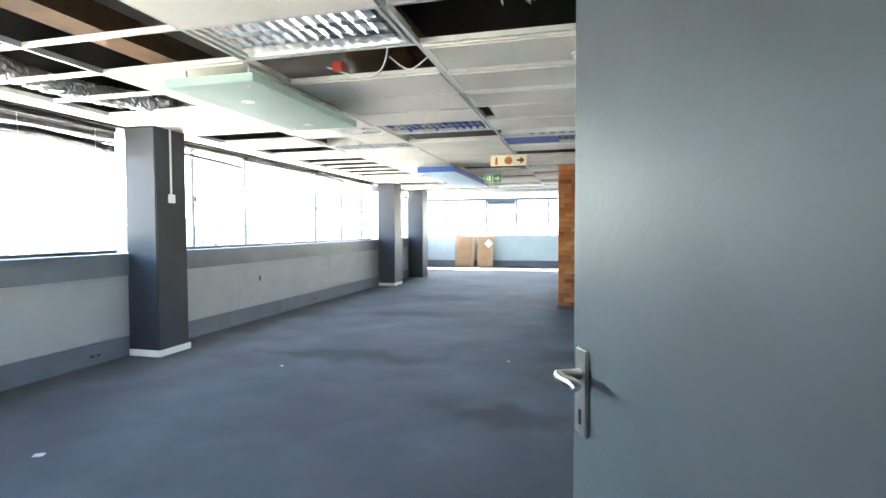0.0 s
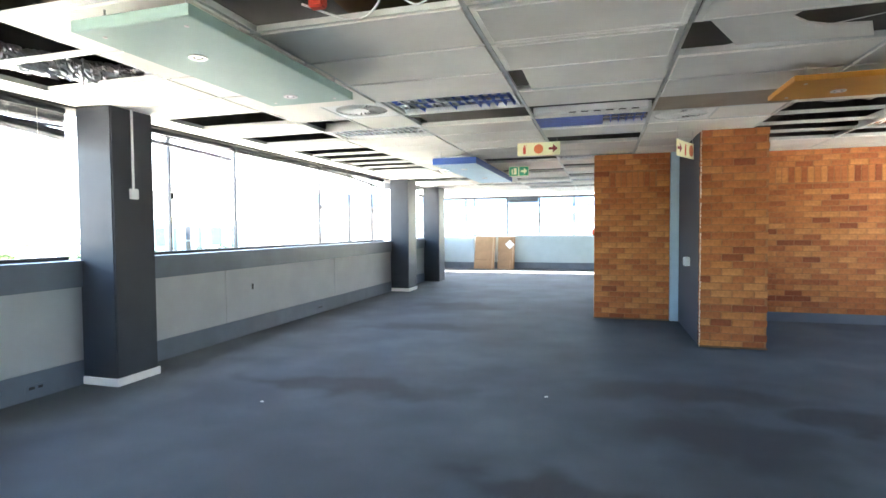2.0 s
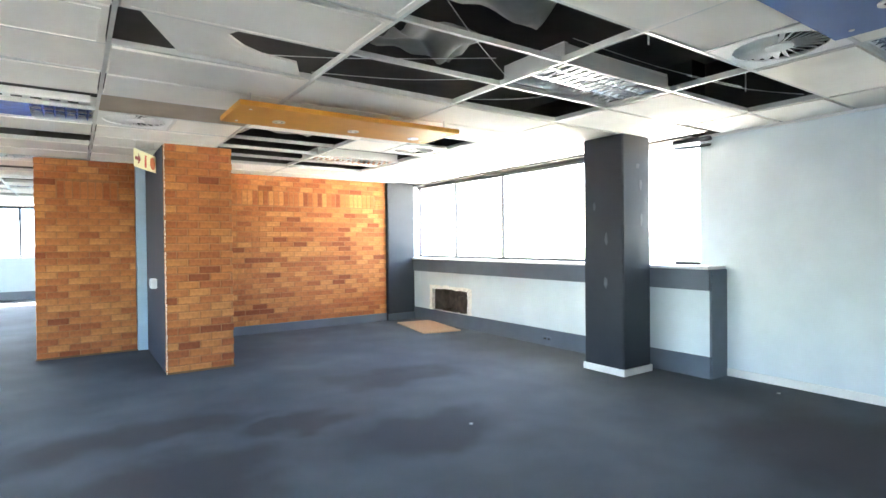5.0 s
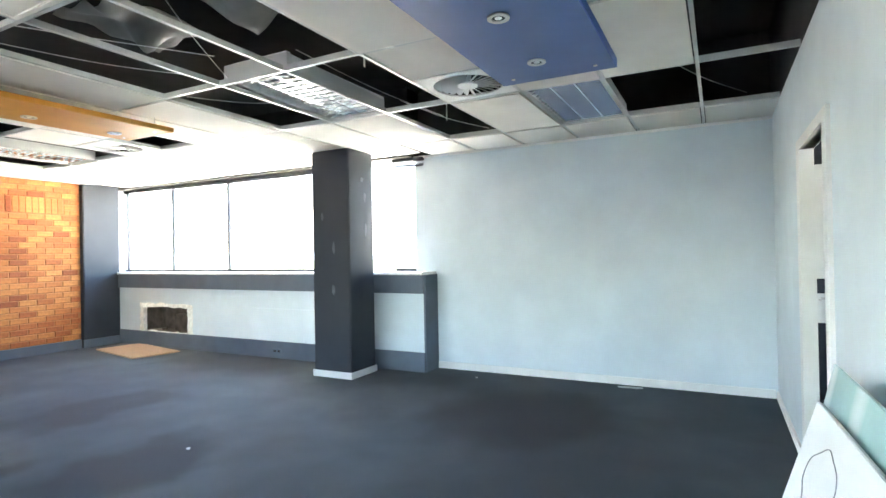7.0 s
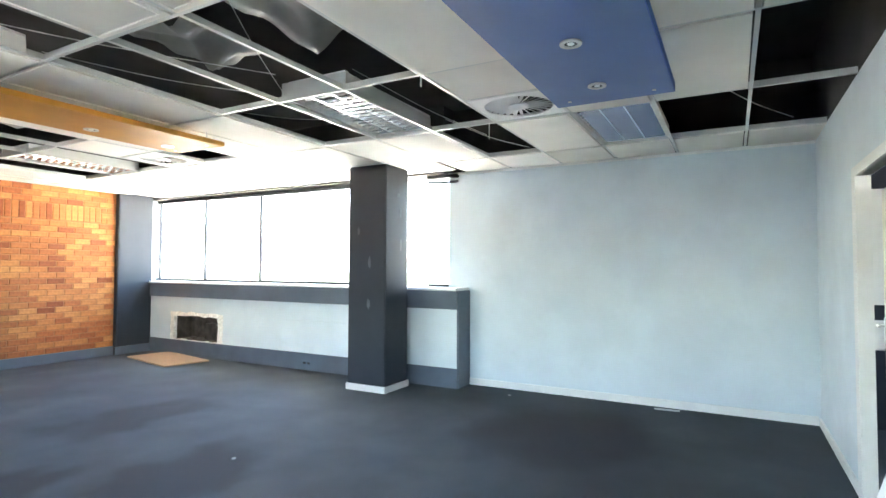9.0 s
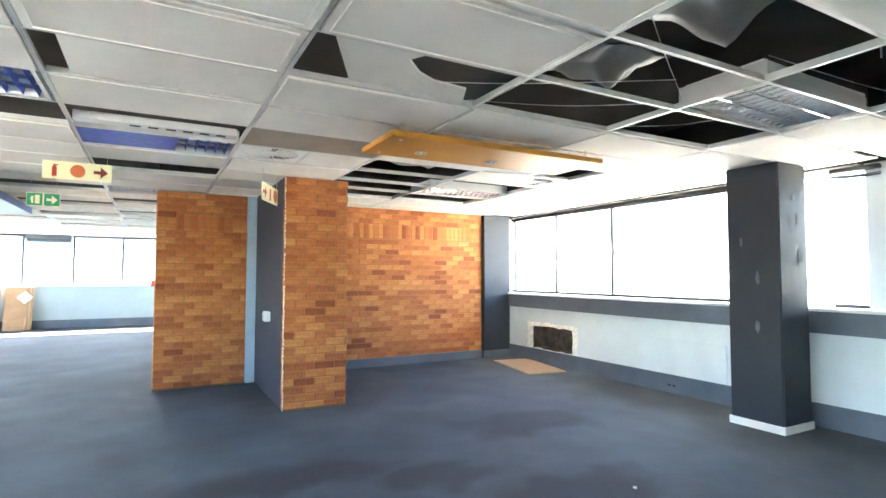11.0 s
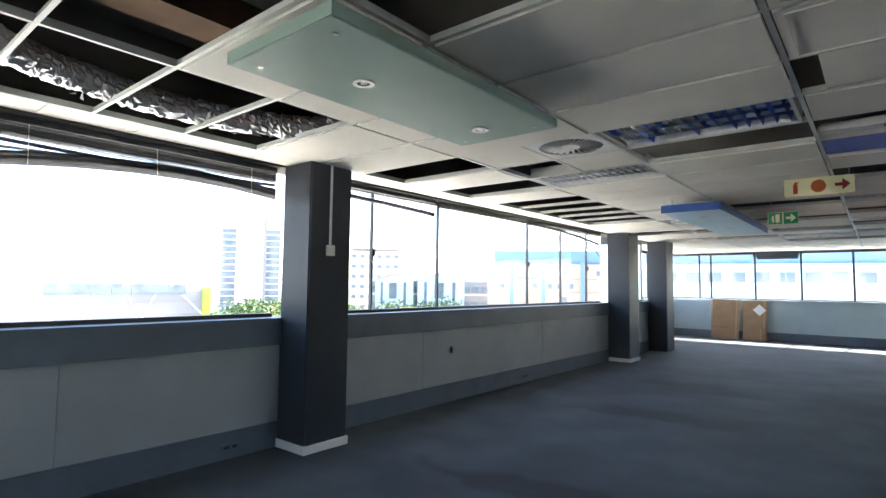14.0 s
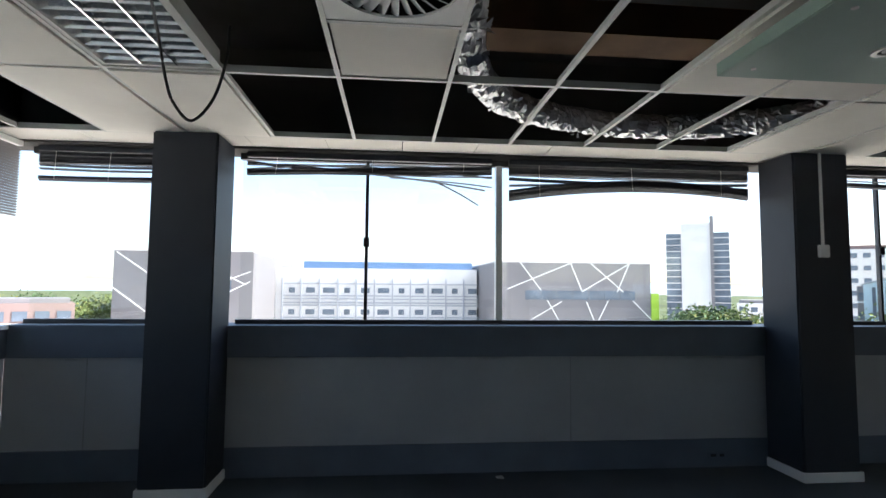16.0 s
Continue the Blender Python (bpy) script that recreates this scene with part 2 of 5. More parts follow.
FARGLASS = material("far_window_glass", (0.13, 0.16, 0.20), 0.15, var=0.3, scale=0.4, bump=0)
FARBRICK = material("red_brick_facade", (0.25, 0.18, 0.165), 0.9, var=0.08, scale=0.3, bump=0.05)
BEIGEBRICK = material("beige_brick_facade", (0.43, 0.31, 0.235), 0.9, var=0.08, scale=0.3, bump=0.05)
TEAL = material("pale_teal_cladding", (0.56, 0.68, 0.74), 0.6, var=0.06, scale=0.5, bump=0.05)
FARBLUE = material("blue_roof_cladding", (0.14, 0.24, 0.40), 0.5, var=0.08, scale=0.3, bump=0.05)
LIME = material("lime_cladding", (0.35, 0.55, 0.05), 0.6, var=0.06, bump=0)
# Pale blue-grey base colour carries the distance haze of the hills.
HILL = material("haze_painted_hill", (0.34, 0.42, 0.46), 1.0, var=0.06, scale=0.01, bump=0)


# ---- mesh helpers ----
def box(bm, x0, x1, y0, y1, z0, z1, m=None):
    vs = [bm.verts.new(Vector((x, y, z)) if m is None else m @ Vector((x, y, z))) for x in (x0, x1) for y in (y0, y1) for z in (z0, z1)]
    for f in ((0, 1, 3, 2), (4, 6, 7, 5), (0, 4, 5, 1), (2, 3, 7, 6), (0, 2, 6, 4), (1, 5, 7, 3)):
        bm.faces.new([vs[i] for i in f])


def boxes(*dims):
    bm = bmesh.new()
    for d in dims:
        box(bm, *d)
    return bm


def soft_box(x0, x1, y0, y1, z0, z1, r=0.004):
    bm = boxes((x0, x1, y0, y1, z0, z1))
    bmesh.ops.bevel(bm, geom=bm.edges[:], offset=r, segments=2, affect="EDGES")
    return bm


def disc(bm, c, r0, r1, depth, m=None, n=24, axis="z"):
    """A ring or plug from radius r0 to r1, depth thick along the axis."""
    def place(a, r, d):
        p = (r * math.cos(a), r * math.sin(a), d)
        p = p if axis == "z" else ((d, p[0], p[1]) if axis == "x" else (p[0], d, p[1]))
        v = Vector(c) + Vector(p)
        return bm.verts.new(m @ v if m is not None else v)
    rings = [[place(2 * math.pi * i / n, r, d) for i in range(n)] for r, d in ((r0, 0), (r1, 0), (r1, depth), (r0, depth))]
    for k in range(4):
        a, b = rings[k], rings[(k + 1) % 4]
        for i in range(n):
            bm.faces.new((a[i], a[(i + 1) % n], b[(i + 1) % n], b[i]))


def tube(bm, pts, r, n=8, wobble=0.0, rng=None):
    """A round pipe along points; wobble roughens its radius."""
    pts = [Vector(p) for p in pts]
    rings = []
    for i, p in enumerate(pts):
        d = (pts[min(i + 1, len(pts) - 1)] - pts[max(i - 1, 0)]).normalized()
        u = d.orthogonal().normalized() if abs(d.z) > 0.9 else d.cross(Vector((0, 0, 1))).normalized()
        w = d.cross(u)
        ring = []
        for k in range(n):
            a = 2 * math.pi * k / n
            rr = r * (1 + (rng.uniform(-wobble, wobble) if rng else 0))
            ring.append(bm.verts.new(p + u * rr * math.cos(a) + w * rr * math.sin(a)))
        rings.append(ring)
    for a, b in zip(rings, rings[1:]):
        for k in range(n):
            bm.faces.new((a[k], a[(k + 1) % n], b[(k + 1) % n], b[k]))
    bm.faces.new(rings[0][::-1])
    bm.faces.new(rings[-1])


def spline(pts, steps=10):
    """Points along a smooth curve through pts."""
    pts = [Vector(p) for p in pts]
    out = []
    for i in range(len(pts) - 1):
        p0, p1, p2, p3 = pts[max(i - 1, 0)], pts[i], pts[i + 1], pts[min(i + 2, len(pts) - 1)]
        for s in range(steps):
            t = s / steps
            out.append(0.5 * (2 * p1 + (p2 - p0) * t + (2 * p0 - 5 * p1 + 4 * p2 - p3) * t * t + (3 * p1 - p0 - 3 * p2 + p3) * t ** 3))
    return out + [pts[-1]]


def mesh_of(bm, name, mat, smooth=False):
    bmesh.ops.recalc_face_normals(bm, faces=bm.faces[:])
    me = bpy.data.meshes.new(name)
    bm.to_mesh(me)
    bm.free()
    for mm in (mat if isinstance(mat, (list, tuple)) else [mat]):
        me.materials.append(mm)
    if smooth:
        for p in me.polygons:
            p.use_smooth = True
    return me


def part(name, bm, mat, parent, label="", smooth=False):
    ob = new(name, mesh_of(bm, name, mat, smooth))
    if parent is not None:
        ob.parent = parent
    return tagged(ob, label)


def solid(name, bm, mat, label, category, kind="", group="", smooth=False):
    return tagged(new(name, mesh_of(bm, name, mat, smooth)), label, category, group, kind)


def thing(name, label, category, group="", m=None, kind=""):
    ob = new(name)
    if m is not None:
        ob.matrix_world = m
    return tagged(ob, label, category, group, kind)


# ---- plan ----
H = 2.625
EASTCUTS = [8.29, 9.6, 10.82]
XL, XR, YB, YF = -4.95, 5.62, -1.0, 20.6
SILL = 1.18
COLX = -4.475


def structure(name, bm, mat, label, category="wall"):
    return solid(name, bm, mat, label, category, "structure")


structure("floor", boxes((-5.25, 6.3, -2.6, 20.9, -0.25, 0), (-6.24, -5.25, 15.8, 20.9, -0.25, 0)), CARPET, "worn blue-grey office carpet with darker stains", "floor")
structure("slab_above", boxes((-5.45, 6.5, -2.6, 21.1, 3.45, 3.75), (-6.4, -5.45, 15.8, 21.1, 3.45, 3.75)), SLAB, "concrete soffit above the open ceiling grid, void darkness in its colour", "ceiling")

# low walls under the windows: painted in three bands
def low_wall(tag, along, a0, a1, face, back, hole=None, paint=None, band=None, sill=None):
    """along: 'y' for side walls, 'x' for end walls; face: room side, back: outer side."""
    lo, hi = min(face, back), max(face, back)
    inward = 1 if face > back else -1

    def piece(name, z0, z1, proud, mat, label, cat):
        f0, f1 = (lo, hi + proud) if inward > 0 else (lo - proud, hi)
        bm = boxes((f0, f1, a0, a1, z0, z1)) if along == "y" else boxes((a0, a1, f0, f1, z0, z1))
        return structure(name, bm, mat, label, cat)
    if hole:
        structure(f"wall_{tag}", boxes((lo, hi, a0, hole[0], 0.23, 0.93), (lo, hi, hole[1], a1, 0.23, 0.93), (lo, hi, hole[0], hole[1], 0.23, hole[2]), (lo, hi, hole[0], hole[1], hole[3], 0.93)), PALE, "pale blue low wall with a hole broken through it")
    else:
        piece(f"wall_{tag}", 0.23, 0.93, 0.0, paint or PALE, "pale painted wall panel below the windows", "wall")
    piece(f"trim_{tag}", 0.93, SILL - 0.03, 0.0 if band else 0.035, band or BAND, "painted band under the window sill", "trim")
    piece(f"baseboard_{tag}", 0.0, 0.23, 0.02, BAND, "dark slate blue skirting along the wall", "baseboard")
    piece(f"sill_{tag}", SILL - 0.03, SILL, 0.05, sill or WHITE, "painted window sill", "sill")


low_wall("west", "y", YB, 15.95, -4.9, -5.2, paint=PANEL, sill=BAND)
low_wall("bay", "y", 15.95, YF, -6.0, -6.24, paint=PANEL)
structure("wall_bay_return", boxes((-6.24, -5.2, 15.8, 15.95, 0, H)), PALE, "plain wall where the far office widens")
low_wall("east", "y", 4.62, 10.9, XR, XR + 0.42, hole=(8.745, 9.925, 0.234, 0.665))
structure("trim_east_end", boxes((XR + 0.002, 5.925, 4.605, 4.618, 0.0, SILL - 0.032), (XR - 0.004, XR + 0.002, 4.605, 4.63, 0.23, 0.93)), BAND, "slate blue painted end of the low wall", "trim")
# End wall and its return take the paint with the backlit shade in it.
low_wall("north", "x", -5.998, 3.0, YF, YF + 0.3, paint=BACKLITBLUE, band=BACKLITBLUE, sill=BACKLITBLUE)
structure("wall_jog", boxes((-5.99, -4.62, 20.36, 20.598, 0.23, 1.148)), BACKLITBLUE, "low pale wall return, its backlit shade put into the colour")
structure("baseboard_jog", boxes((-5.98, -4.61, 20.345, 20.598, 0.0, 0.23)), BAND, "slate blue skirting under the low wall return", "baseboard")
low_wall("south", "x", -4.898, -1.0, YB, YB - 0.3)


# windows: mullions and panes
def window_run(name, along, a0, a1, pos, cuts, thick_cuts=(), label="clear glass window in a dark bronze frame", bar_half=0.014):
    w = thing(name, label, "window", kind="structure")
    top, bot = H - 0.02, SILL

    def bar(nm, p0, p1, z0, z1, d0, d1, mat=FRAME):
        bm = boxes((pos + d0, pos + d1, p0, p1, z0, z1)) if along == "y" else boxes((p0, p1, pos + d0, pos + d1, z0, z1))
        return part(nm, bm, mat, w)
    bar("bottom_rail", a0, a1, bot, bot + 0.035, -0.03, 0.03)
    bar("top_rail", a0, a1, top - 0.05, top, -0.03, 0.03)
    edges = [a0] + sorted([*cuts, *thick_cuts]) + [a1]
    for c in sorted([*cuts, *thick_cuts]):
        half = 0.027 if c in thick_cuts else bar_half
        bar("mullion", c - half, c + half, bot + 0.035, top - 0.05, -0.02, 0.05 if c in thick_cuts else 0.02, ALU if c in thick_cuts else FRAME)
    for c in cuts[::2]:
        bar("latch", c - 0.024, c + 0.024, 1.83, 1.91, 0.02, 0.045, BLACK)
    for e0, e1 in zip(edges, edges[1:]):
        bm = boxes((pos - 0.003, pos + 0.003, e0 + 0.02, e1 - 0.02, bot + 0.035, top - 0.05)) if along == "y" else boxes((e0 + 0.02, e1 - 0.02, pos - 0.003, pos + 0.003, bot + 0.035, top - 0.05))
        pane = part("pane", bm, GLASS, w)
        pane.visible_shadow = False
    return w


window_run("window_1", "y", YB + 0.02, 0.19, -5.08, [])
window_run("window_2", "y", 0.65, 5.17, -5.08, [1.71], [2.85])
window_run("window_3", "y", 5.65, 12.95, -5.08, [6.47, 7.66, 10.0, 11.2, 12.32], bar_half=0.011)
window_run("window_4", "y", 13.5, 15.4, -5.08, [14.2])
window_run("window_5", "y", 15.97, YF, -6.12, [17.6, 19.1])
window_run("window_6", "y", 5.75, 10.89, 5.98, EASTCUTS, bar_half=0.02)
window_run("window_7", "y", 4.9, 5.22, 5.98, [])
window_run("window_8", "x", -6.0, 3.0, YF + 0.2, [-5.02, -4.68, -3.45, -2.28, -1.07, 0.25, 1.5], bar_half=0.028)
window_run("window_9", "x", -4.9, -1.0, YB - 0.2, [-3.8, -2.4])

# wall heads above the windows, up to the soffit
structure("lintel_west", boxes((-5.2, -4.9, -2.6, 15.95, H - 0.02, 3.45), (-6.24, -5.2, 15.8, 15.95, H, 3.45), (-6.24, -6.0, 15.95, YF + 0.3, H - 0.02, 3.45)), SLAB, "wall head above the window line, void darkness in its colour")
structure("lintel_east", boxes((XR + 0.15, 6.2, 4.9, 10.9, H - 0.02, 3.45)), SLAB, "wall head above the window line, void darkness in its colour")
structure("lintel_north", boxes((-6.0, 3.2, YF, YF + 0.3, H - 0.02, 3.45)), SLAB, "wall head above the window line, void darkness in its colour")
structure("lintel_south", boxes((-4.9, -1.0, YB - 0.3, YB, H - 0.02, 3.45)), SLAB, "wall head above the window line, void darkness in its colour")


# columns
def column(x0, x1, y0, y1, skirt=True):
    c = thing("column", "dark slate painted square column with a chipped white skirting" if skirt else "plain dark slate painted square column", "column", "office columns", kind="structure")
    part("shaft", soft_box(x0, x1, y0, y1, 0.0, H - 0.01, 0.012), NAVY, c)
    if skirt:
        t = 0.014
        part("skirting", soft_box(x0 - t, x1 + t, y0 - t, y1 + t, 0, 0.075, 0.004), WHITE, c, "white skirting")
    return c


column(-4.895, COLX, 0.19, 0.65)
column(-4.895, COLX, 5.155, 5.635)
column(-4.895, COLX + 0.03, 12.95, 13.5)
column(-4.895, COLX + 0.03, 15.4, 15.95, False)
column(4.98, 5.46, 5.22, 5.75)
column(5.04, 5.618, 10.5, 10.9, False)

# solid walls
structure("wall_east", boxes((5.925, 6.2, 0.9, 4.9, 0, H)), PALE, "plain pale blue painted partition wall")
structure("baseboard_partition", boxes((5.907, 5.925, 1.08, 4.60, 0, 0.08)), WHITE, "white skirting along the pale partition", "baseboard")
DX0, DX1, DTOP, WY = 3.2, 4.10, 2.0, 1.06
structure("wall_south_1", boxes((DX1, 5.925, WY - 0.055, WY, 0, H)), PALE, "pale blue painted partition wall beside the doorway")
structure("wall_south_2", boxes((0.72, DX0, WY - 0.055, WY, 0, H)), PALE, "pale blue painted partition wall beside the doorway")
structure("wall_south_3", boxes((DX0, DX1, WY - 0.055, WY, DTOP, H)), PALE, "pale blue wall above the doorway")
structure("baseboard_south", boxes((DX1 + 0.08, 5.907, WY, WY + 0.016, 0, 0.07)), WHITE, "white skirting along the partition", "baseboard")
structure("door_frame_1", boxes((DX1 - 0.04, DX1 + 0.07, WY - 0.06, WY + 0.02, 0, DTOP), (DX0 - 0.07, DX0 + 0.04, WY - 0.06, WY + 0.02, 0, DTOP), (DX0 - 0.07, DX1 + 0.07, WY - 0.06, WY + 0.02, DTOP, DTOP + 0.06)), WHITE, "white painted timber door frame", "door frame")
structure("wall_room_behind", boxes((2.0, 6.2, -1.6, -1.45, 0, 1.1), (2.0, 6.2, -1.6, -1.45, 2.2, H), (2.0, 2.2, -1.6, -1.45, 1.1, 2.2), (3.4, 6.2, -1.6, -1.45, 1.1, 2.2), (6.04, 6.2, -1.45, 0.9, 0, H), (1.9, 2.0, -1.6, 1.004, 0, H)), WHITE, "plain wall of the room behind the door")
structure("trim_room_behind", boxes((6.032, 6.04, -1.4, 0.88, 0, 0.70), (6.032, 6.04, -1.4, 0.88, 0.97, 1.105), (6.032, 6.04, -1.4, 0.88, 2.15, H)), NAVY, "dark painted bands on the wall of the next room", "trim")
structure("wall_entry", boxes((0.58, 0.72, -2.6, 1.2 - 0.28, 0, H), (-1.15, -0.34, 0.28, 0.42, 0, H), (-0.34, 0.58, 0.28, 0.42, 2.08, H), (-1.15, -1.0, -2.6, 0.28, 0, H), (-1.0, 0.58, -2.6, -2.45, 0, H)), PALE, "pale painted wall round the entrance door")
structure("door_frame_2", boxes((-0.36, -0.3, 0.26, 0.44, 0, 2.08), (0.54, 0.6, 0.26, 0.44, 0, 2.08), (-0.36, 0.6, 0.26, 0.44, 2.08, 2.14)), BAND, "slate painted entrance door frame", "door frame")
structure("wall_far_east", boxes((3.0, 3.2, 12.4, YF, 0, H)), PALE, "pale blue end wall of the far office")
structure("wall_core_north", boxes((-0.2, 6.0, 12.3, 12.4, 0, H)), PALE, "pale wall behind the brick core")
structure("wall_core_east", boxes((5.62, 6.0, 10.9, 12.4, 0, H)), PALE, "plain wall closing the brick core")
structure("cornice_partition", boxes((5.90, 5.925, WY, 4.9, H - 0.035, H - 0.006)), WHITE, "white cornice strip along the top of the partition", "trim")
structure("lintel_rooms", boxes((6.04, 6.2, -1.6, 4.9, H, 3.45), (0.72, 6.04, WY - 0.055, WY, H, 3.45), (1.9, 6.04, -1.6, -1.45, H, 3.45), (1.9, 2.0, -1.45, WY - 0.055, H, 3.45)), SLAB, "wall head above the partition line, void darkness in its colour")
structure("lintel_entry", boxes((0.58, 0.72, -2.6, WY, H, 3.45), (-1.15, 0.58, 0.28, 0.42, H, 3.45), (-1.15, -1.0, -2.6, 0.28, H, 3.45), (-1.0, 0.58, -2.6, -2.45, H, 3.45)), SLAB, "wall head above the entrance, void darkness in its colour")
structure("lintel_core", boxes((3.0, 3.2, 12.4, YF, H, 3.45), (-0.2, 6.0, 12.3, 12.4, H, 3.45), (5.62, 6.0, 10.9, 12.3, H, 3.45)), SLAB, "wall head above the brick core, void darkness in its colour")

# brick core: mortar bodies
structure("wall_pillar_back", boxes((0.998, 1.72, 8.475, 10.6, 0, H - 0.01)), NAVY, "dark slate painted wall behind the brick pillar")
structure("door_strip", soft_box(0.876, 1.0, 10.19, 10.33, 0, H - 0.01, 0.004), material("light_blue_gloss", (0.36, 0.47, 0.56), 0.4, var=0.05, bump=0.05), "light blue painted door jamb beside the bricks", "door frame")
structure("baseboard_brick", boxes((1.735, 5.04, 10.565, 10.595, 0, 0.14)), BAND, "slate blue skirting under the brick wall", "baseboard")
structure("baseboard_dark", boxes((5.02, 5.6, 10.48, 10.5, 0, 0.13)), BAND, "slate blue skirting under the corner column", "baseboard")

# ---- ceiling ----
GX, GDX, GY, GDY = 0.33, 1.225, 1.628, 0.605
OPEN = {(-4, -4), (-4, -1), (-4, 0), (-4, 1), (-4, 2), (-4, 3), (-4, 4), (-3, -1), (-3, 1), (-3, 2), (-4, 7), (-4, 9), (-4, 11), (-4, 12), (-4, 13), (-4, 14), (-4, 15),
        (-2, 3), (-2, 8), (-1, 2), (-1, 1), (-1, 8), (-1, 11), (1, 3), (1, 4), (1, 5), (2, 3), (2, 5), (3, 3), (3, 0), (3, -1), (2, -1), (1, 9), (1, 10), (1, 11), (1, 12), (2, 10), (2, 12),
        (-2, 14), (-2, 17), (-2, 20), (-1, 16), (-1, 19), (-3, 19), (-3, 22), (-4, 19), (-4, 22), (-1, 24), (-2, 24)}
LIGHTS = {(-2, 2), (-3, -2), (-2, 7), (-3, 9), (-1, 9), (2, 4), (3, 1), (2, 11), (-1, 14), (-1, 21), (-3, 16), (-2, 22)}
HALF_VENT = {(-3, 0): 1, (-3, 7): 1, (0, 9): 0, (2, 2): 1, (-3, 13): 1, (2, 9): 1, (-1, 18): 0}   # which half holds the air diffuser
HALF_OPEN = {(-3, 8): 0, (2, 8): 1}
TORN, SHIFTED, BROWNED = (0, 5), (-1, 6), (0, 8)


def grid_x(i):
    return GX + GDX * i + (0.045 if i == -1 else 0.0)


def cell(i, j):
    y = GY + GDY * j
    return grid_x(i), grid_x(i + 1), y, y + GDY


def ceiling_region(i, j):
    x0, x1, y0, y1 = cell(i, j)
    xm, ym = (x0 + x1) / 2, (y0 + y1) / 2
    if not (-4.6 < xm < 6.0 and -1.0 < ym < 20.6):
        return False
    if i == 4 and ym > 4.8:
        return False
    if ym < 1.0 and xm > -1.0:
        return xm > 0.72 and ym > -1.5
    if xm > -0.26 and ym > 10.5 and ym < 12.4:
        return False
    if xm > 3.0 and ym > 12.4:
        return False
    return True


crng = random.Random(4)
tiles, tees = bmesh.new(), bmesh.new()
cells = [(i, j) for i in range(-4, 5) for j in range(-5, 32) if ceiling_region(i, j)]
for i, j in cells:
    x0, x1, y0, y1 = cell(i, j)
    x1c = min(x1, 5.915)
    g = 0.021
    if (i, j) in OPEN or (i, j) in LIGHTS or (i, j) in (TORN, BROWNED):
        pass
    elif (i, j) == SHIFTED:
        box(tiles, x0 + 0.13, x1 + 0.06, y0 + g, y1 - g, H + 0.004, H + 0.018)
    elif (i, j) in HALF_VENT or (i, j) in HALF_OPEN:
        side = HALF_VENT.get((i, j), HALF_OPEN.get((i, j), 0))
        xm = (x0 + x1) / 2
        box(tiles, *((x0 + g, xm - g) if side else (xm + g, x1 - g)), y0 + g, y1 - g, H + 0.002, H + 0.016)
        box(tees, xm - 0.011, xm + 0.011, y0, y1, H - 0.003, H + 0.03)
    else:
        dz = crng.uniform(0, 0.004)
        tilt = pose((x0 + x1c) / 2, (y0 + y1) / 2, H + 0.001 + dz, crng.uniform(-0.4, 0.4), crng.uniform(-0.15, 0.15), crng.uniform(-0.2, 0.2))
        box(tiles, -(x1c - x0) / 2 + g, (x1c - x0) / 2 - g, -GDY / 2 + g, GDY / 2 - g, -0.014, 0.006, tilt)
    box(tees, x0 - 0.012, x0 + 0.012, y0, y1, H - 0.004, H)
    box(tees, x0 - 0.002, x0 + 0.002, y0, y1, H, H + 0.04)
    box(tees, x0 + 0.012, x1c - 0.012, y0 - 0.012, y0 + 0.012, H - 0.003, H)
    box(tees, x0 + 0.012, x1c - 0.012, y0 - 0.002, y0 + 0.002, H, H + 0.035)
    if (i, j) in ((-1, 3), (-1, 4), (-1, 5), (0, 3), (0, 4)):
        for b in ((x0 + 0.055, x1 - 0.055, y0 + 0.05, y0 + 0.056), (x0 + 0.055, x1 - 0.055, y1 - 0.056, y1 - 0.05), (x0 + 0.055, x0 + 0.061, y0 + 0.056, y1 - 0.056), (x1 - 0.061, x1 - 0.055, y0 + 0.056, y1 - 0.056)):
            box(tiles, *b, H - 0.019, H - 0.012)
# border strips along the walls
for b in ((-4.9, GX - 4 * GDX - 0.012, YB, YF), (-6.0, -4.903, 15.95, YF), (5.23 + 0.012, 5.765, 4.72, 10.5)):
    n = max(1, round((b[3] - b[2]) / 0.605))
    for k in range(n):
        s = (b[3] - b[2]) / n
        box(tiles, b[0], b[1], b[2] + k * s + 0.003, b[2] + (k + 1) * s - 0.003, H + 0.001, H + 0.015)
# the torn tile: two ragged pieces
x0, x1, y0, y1 = cell(*TORN)
for shape in (((0.10, 0.02), (0.62, 0.02), (0.55, 0.16), (0.68, 0.30), (0.80, 0.36), (1.02, 0.36), (1.12, 0.58), (0.5, 0.59), (0.36, 0.59)),):
    lower = [tiles.verts.new((x0 + a, y0 + b, H + 0.004 + 0.02 * math.sin(3 * a))) for a, b in shape]
    upper = [tiles.verts.new((v.co.x, v.co.y, v.co.z + 0.014)) for v in lower]
    tiles.faces.new(lower), tiles.faces.new(upper[::-1])
    for k in range(len(lower)):
        q = (k + 1) % len(lower)
        tiles.faces.new((lower[k], lower[q], upper[q], upper[k]))
structure("ceiling", tiles, TILE, "white suspended ceiling tiles, many missing, one torn", "ceiling")
structure("ceiling_grid", tees, TEE, "white steel ceiling grid with exposed tees", "ceiling grid")
x0, x1, y0, y1 = cell(*BROWNED)
structure("ceiling_patch", boxes((x0 + 0.006, x1 - 0.006, y0 + 0.006, y1 - 0.006, H + 0.002, H + 0.016)), STAINED, "brown water-stained ceiling board", "ceiling")


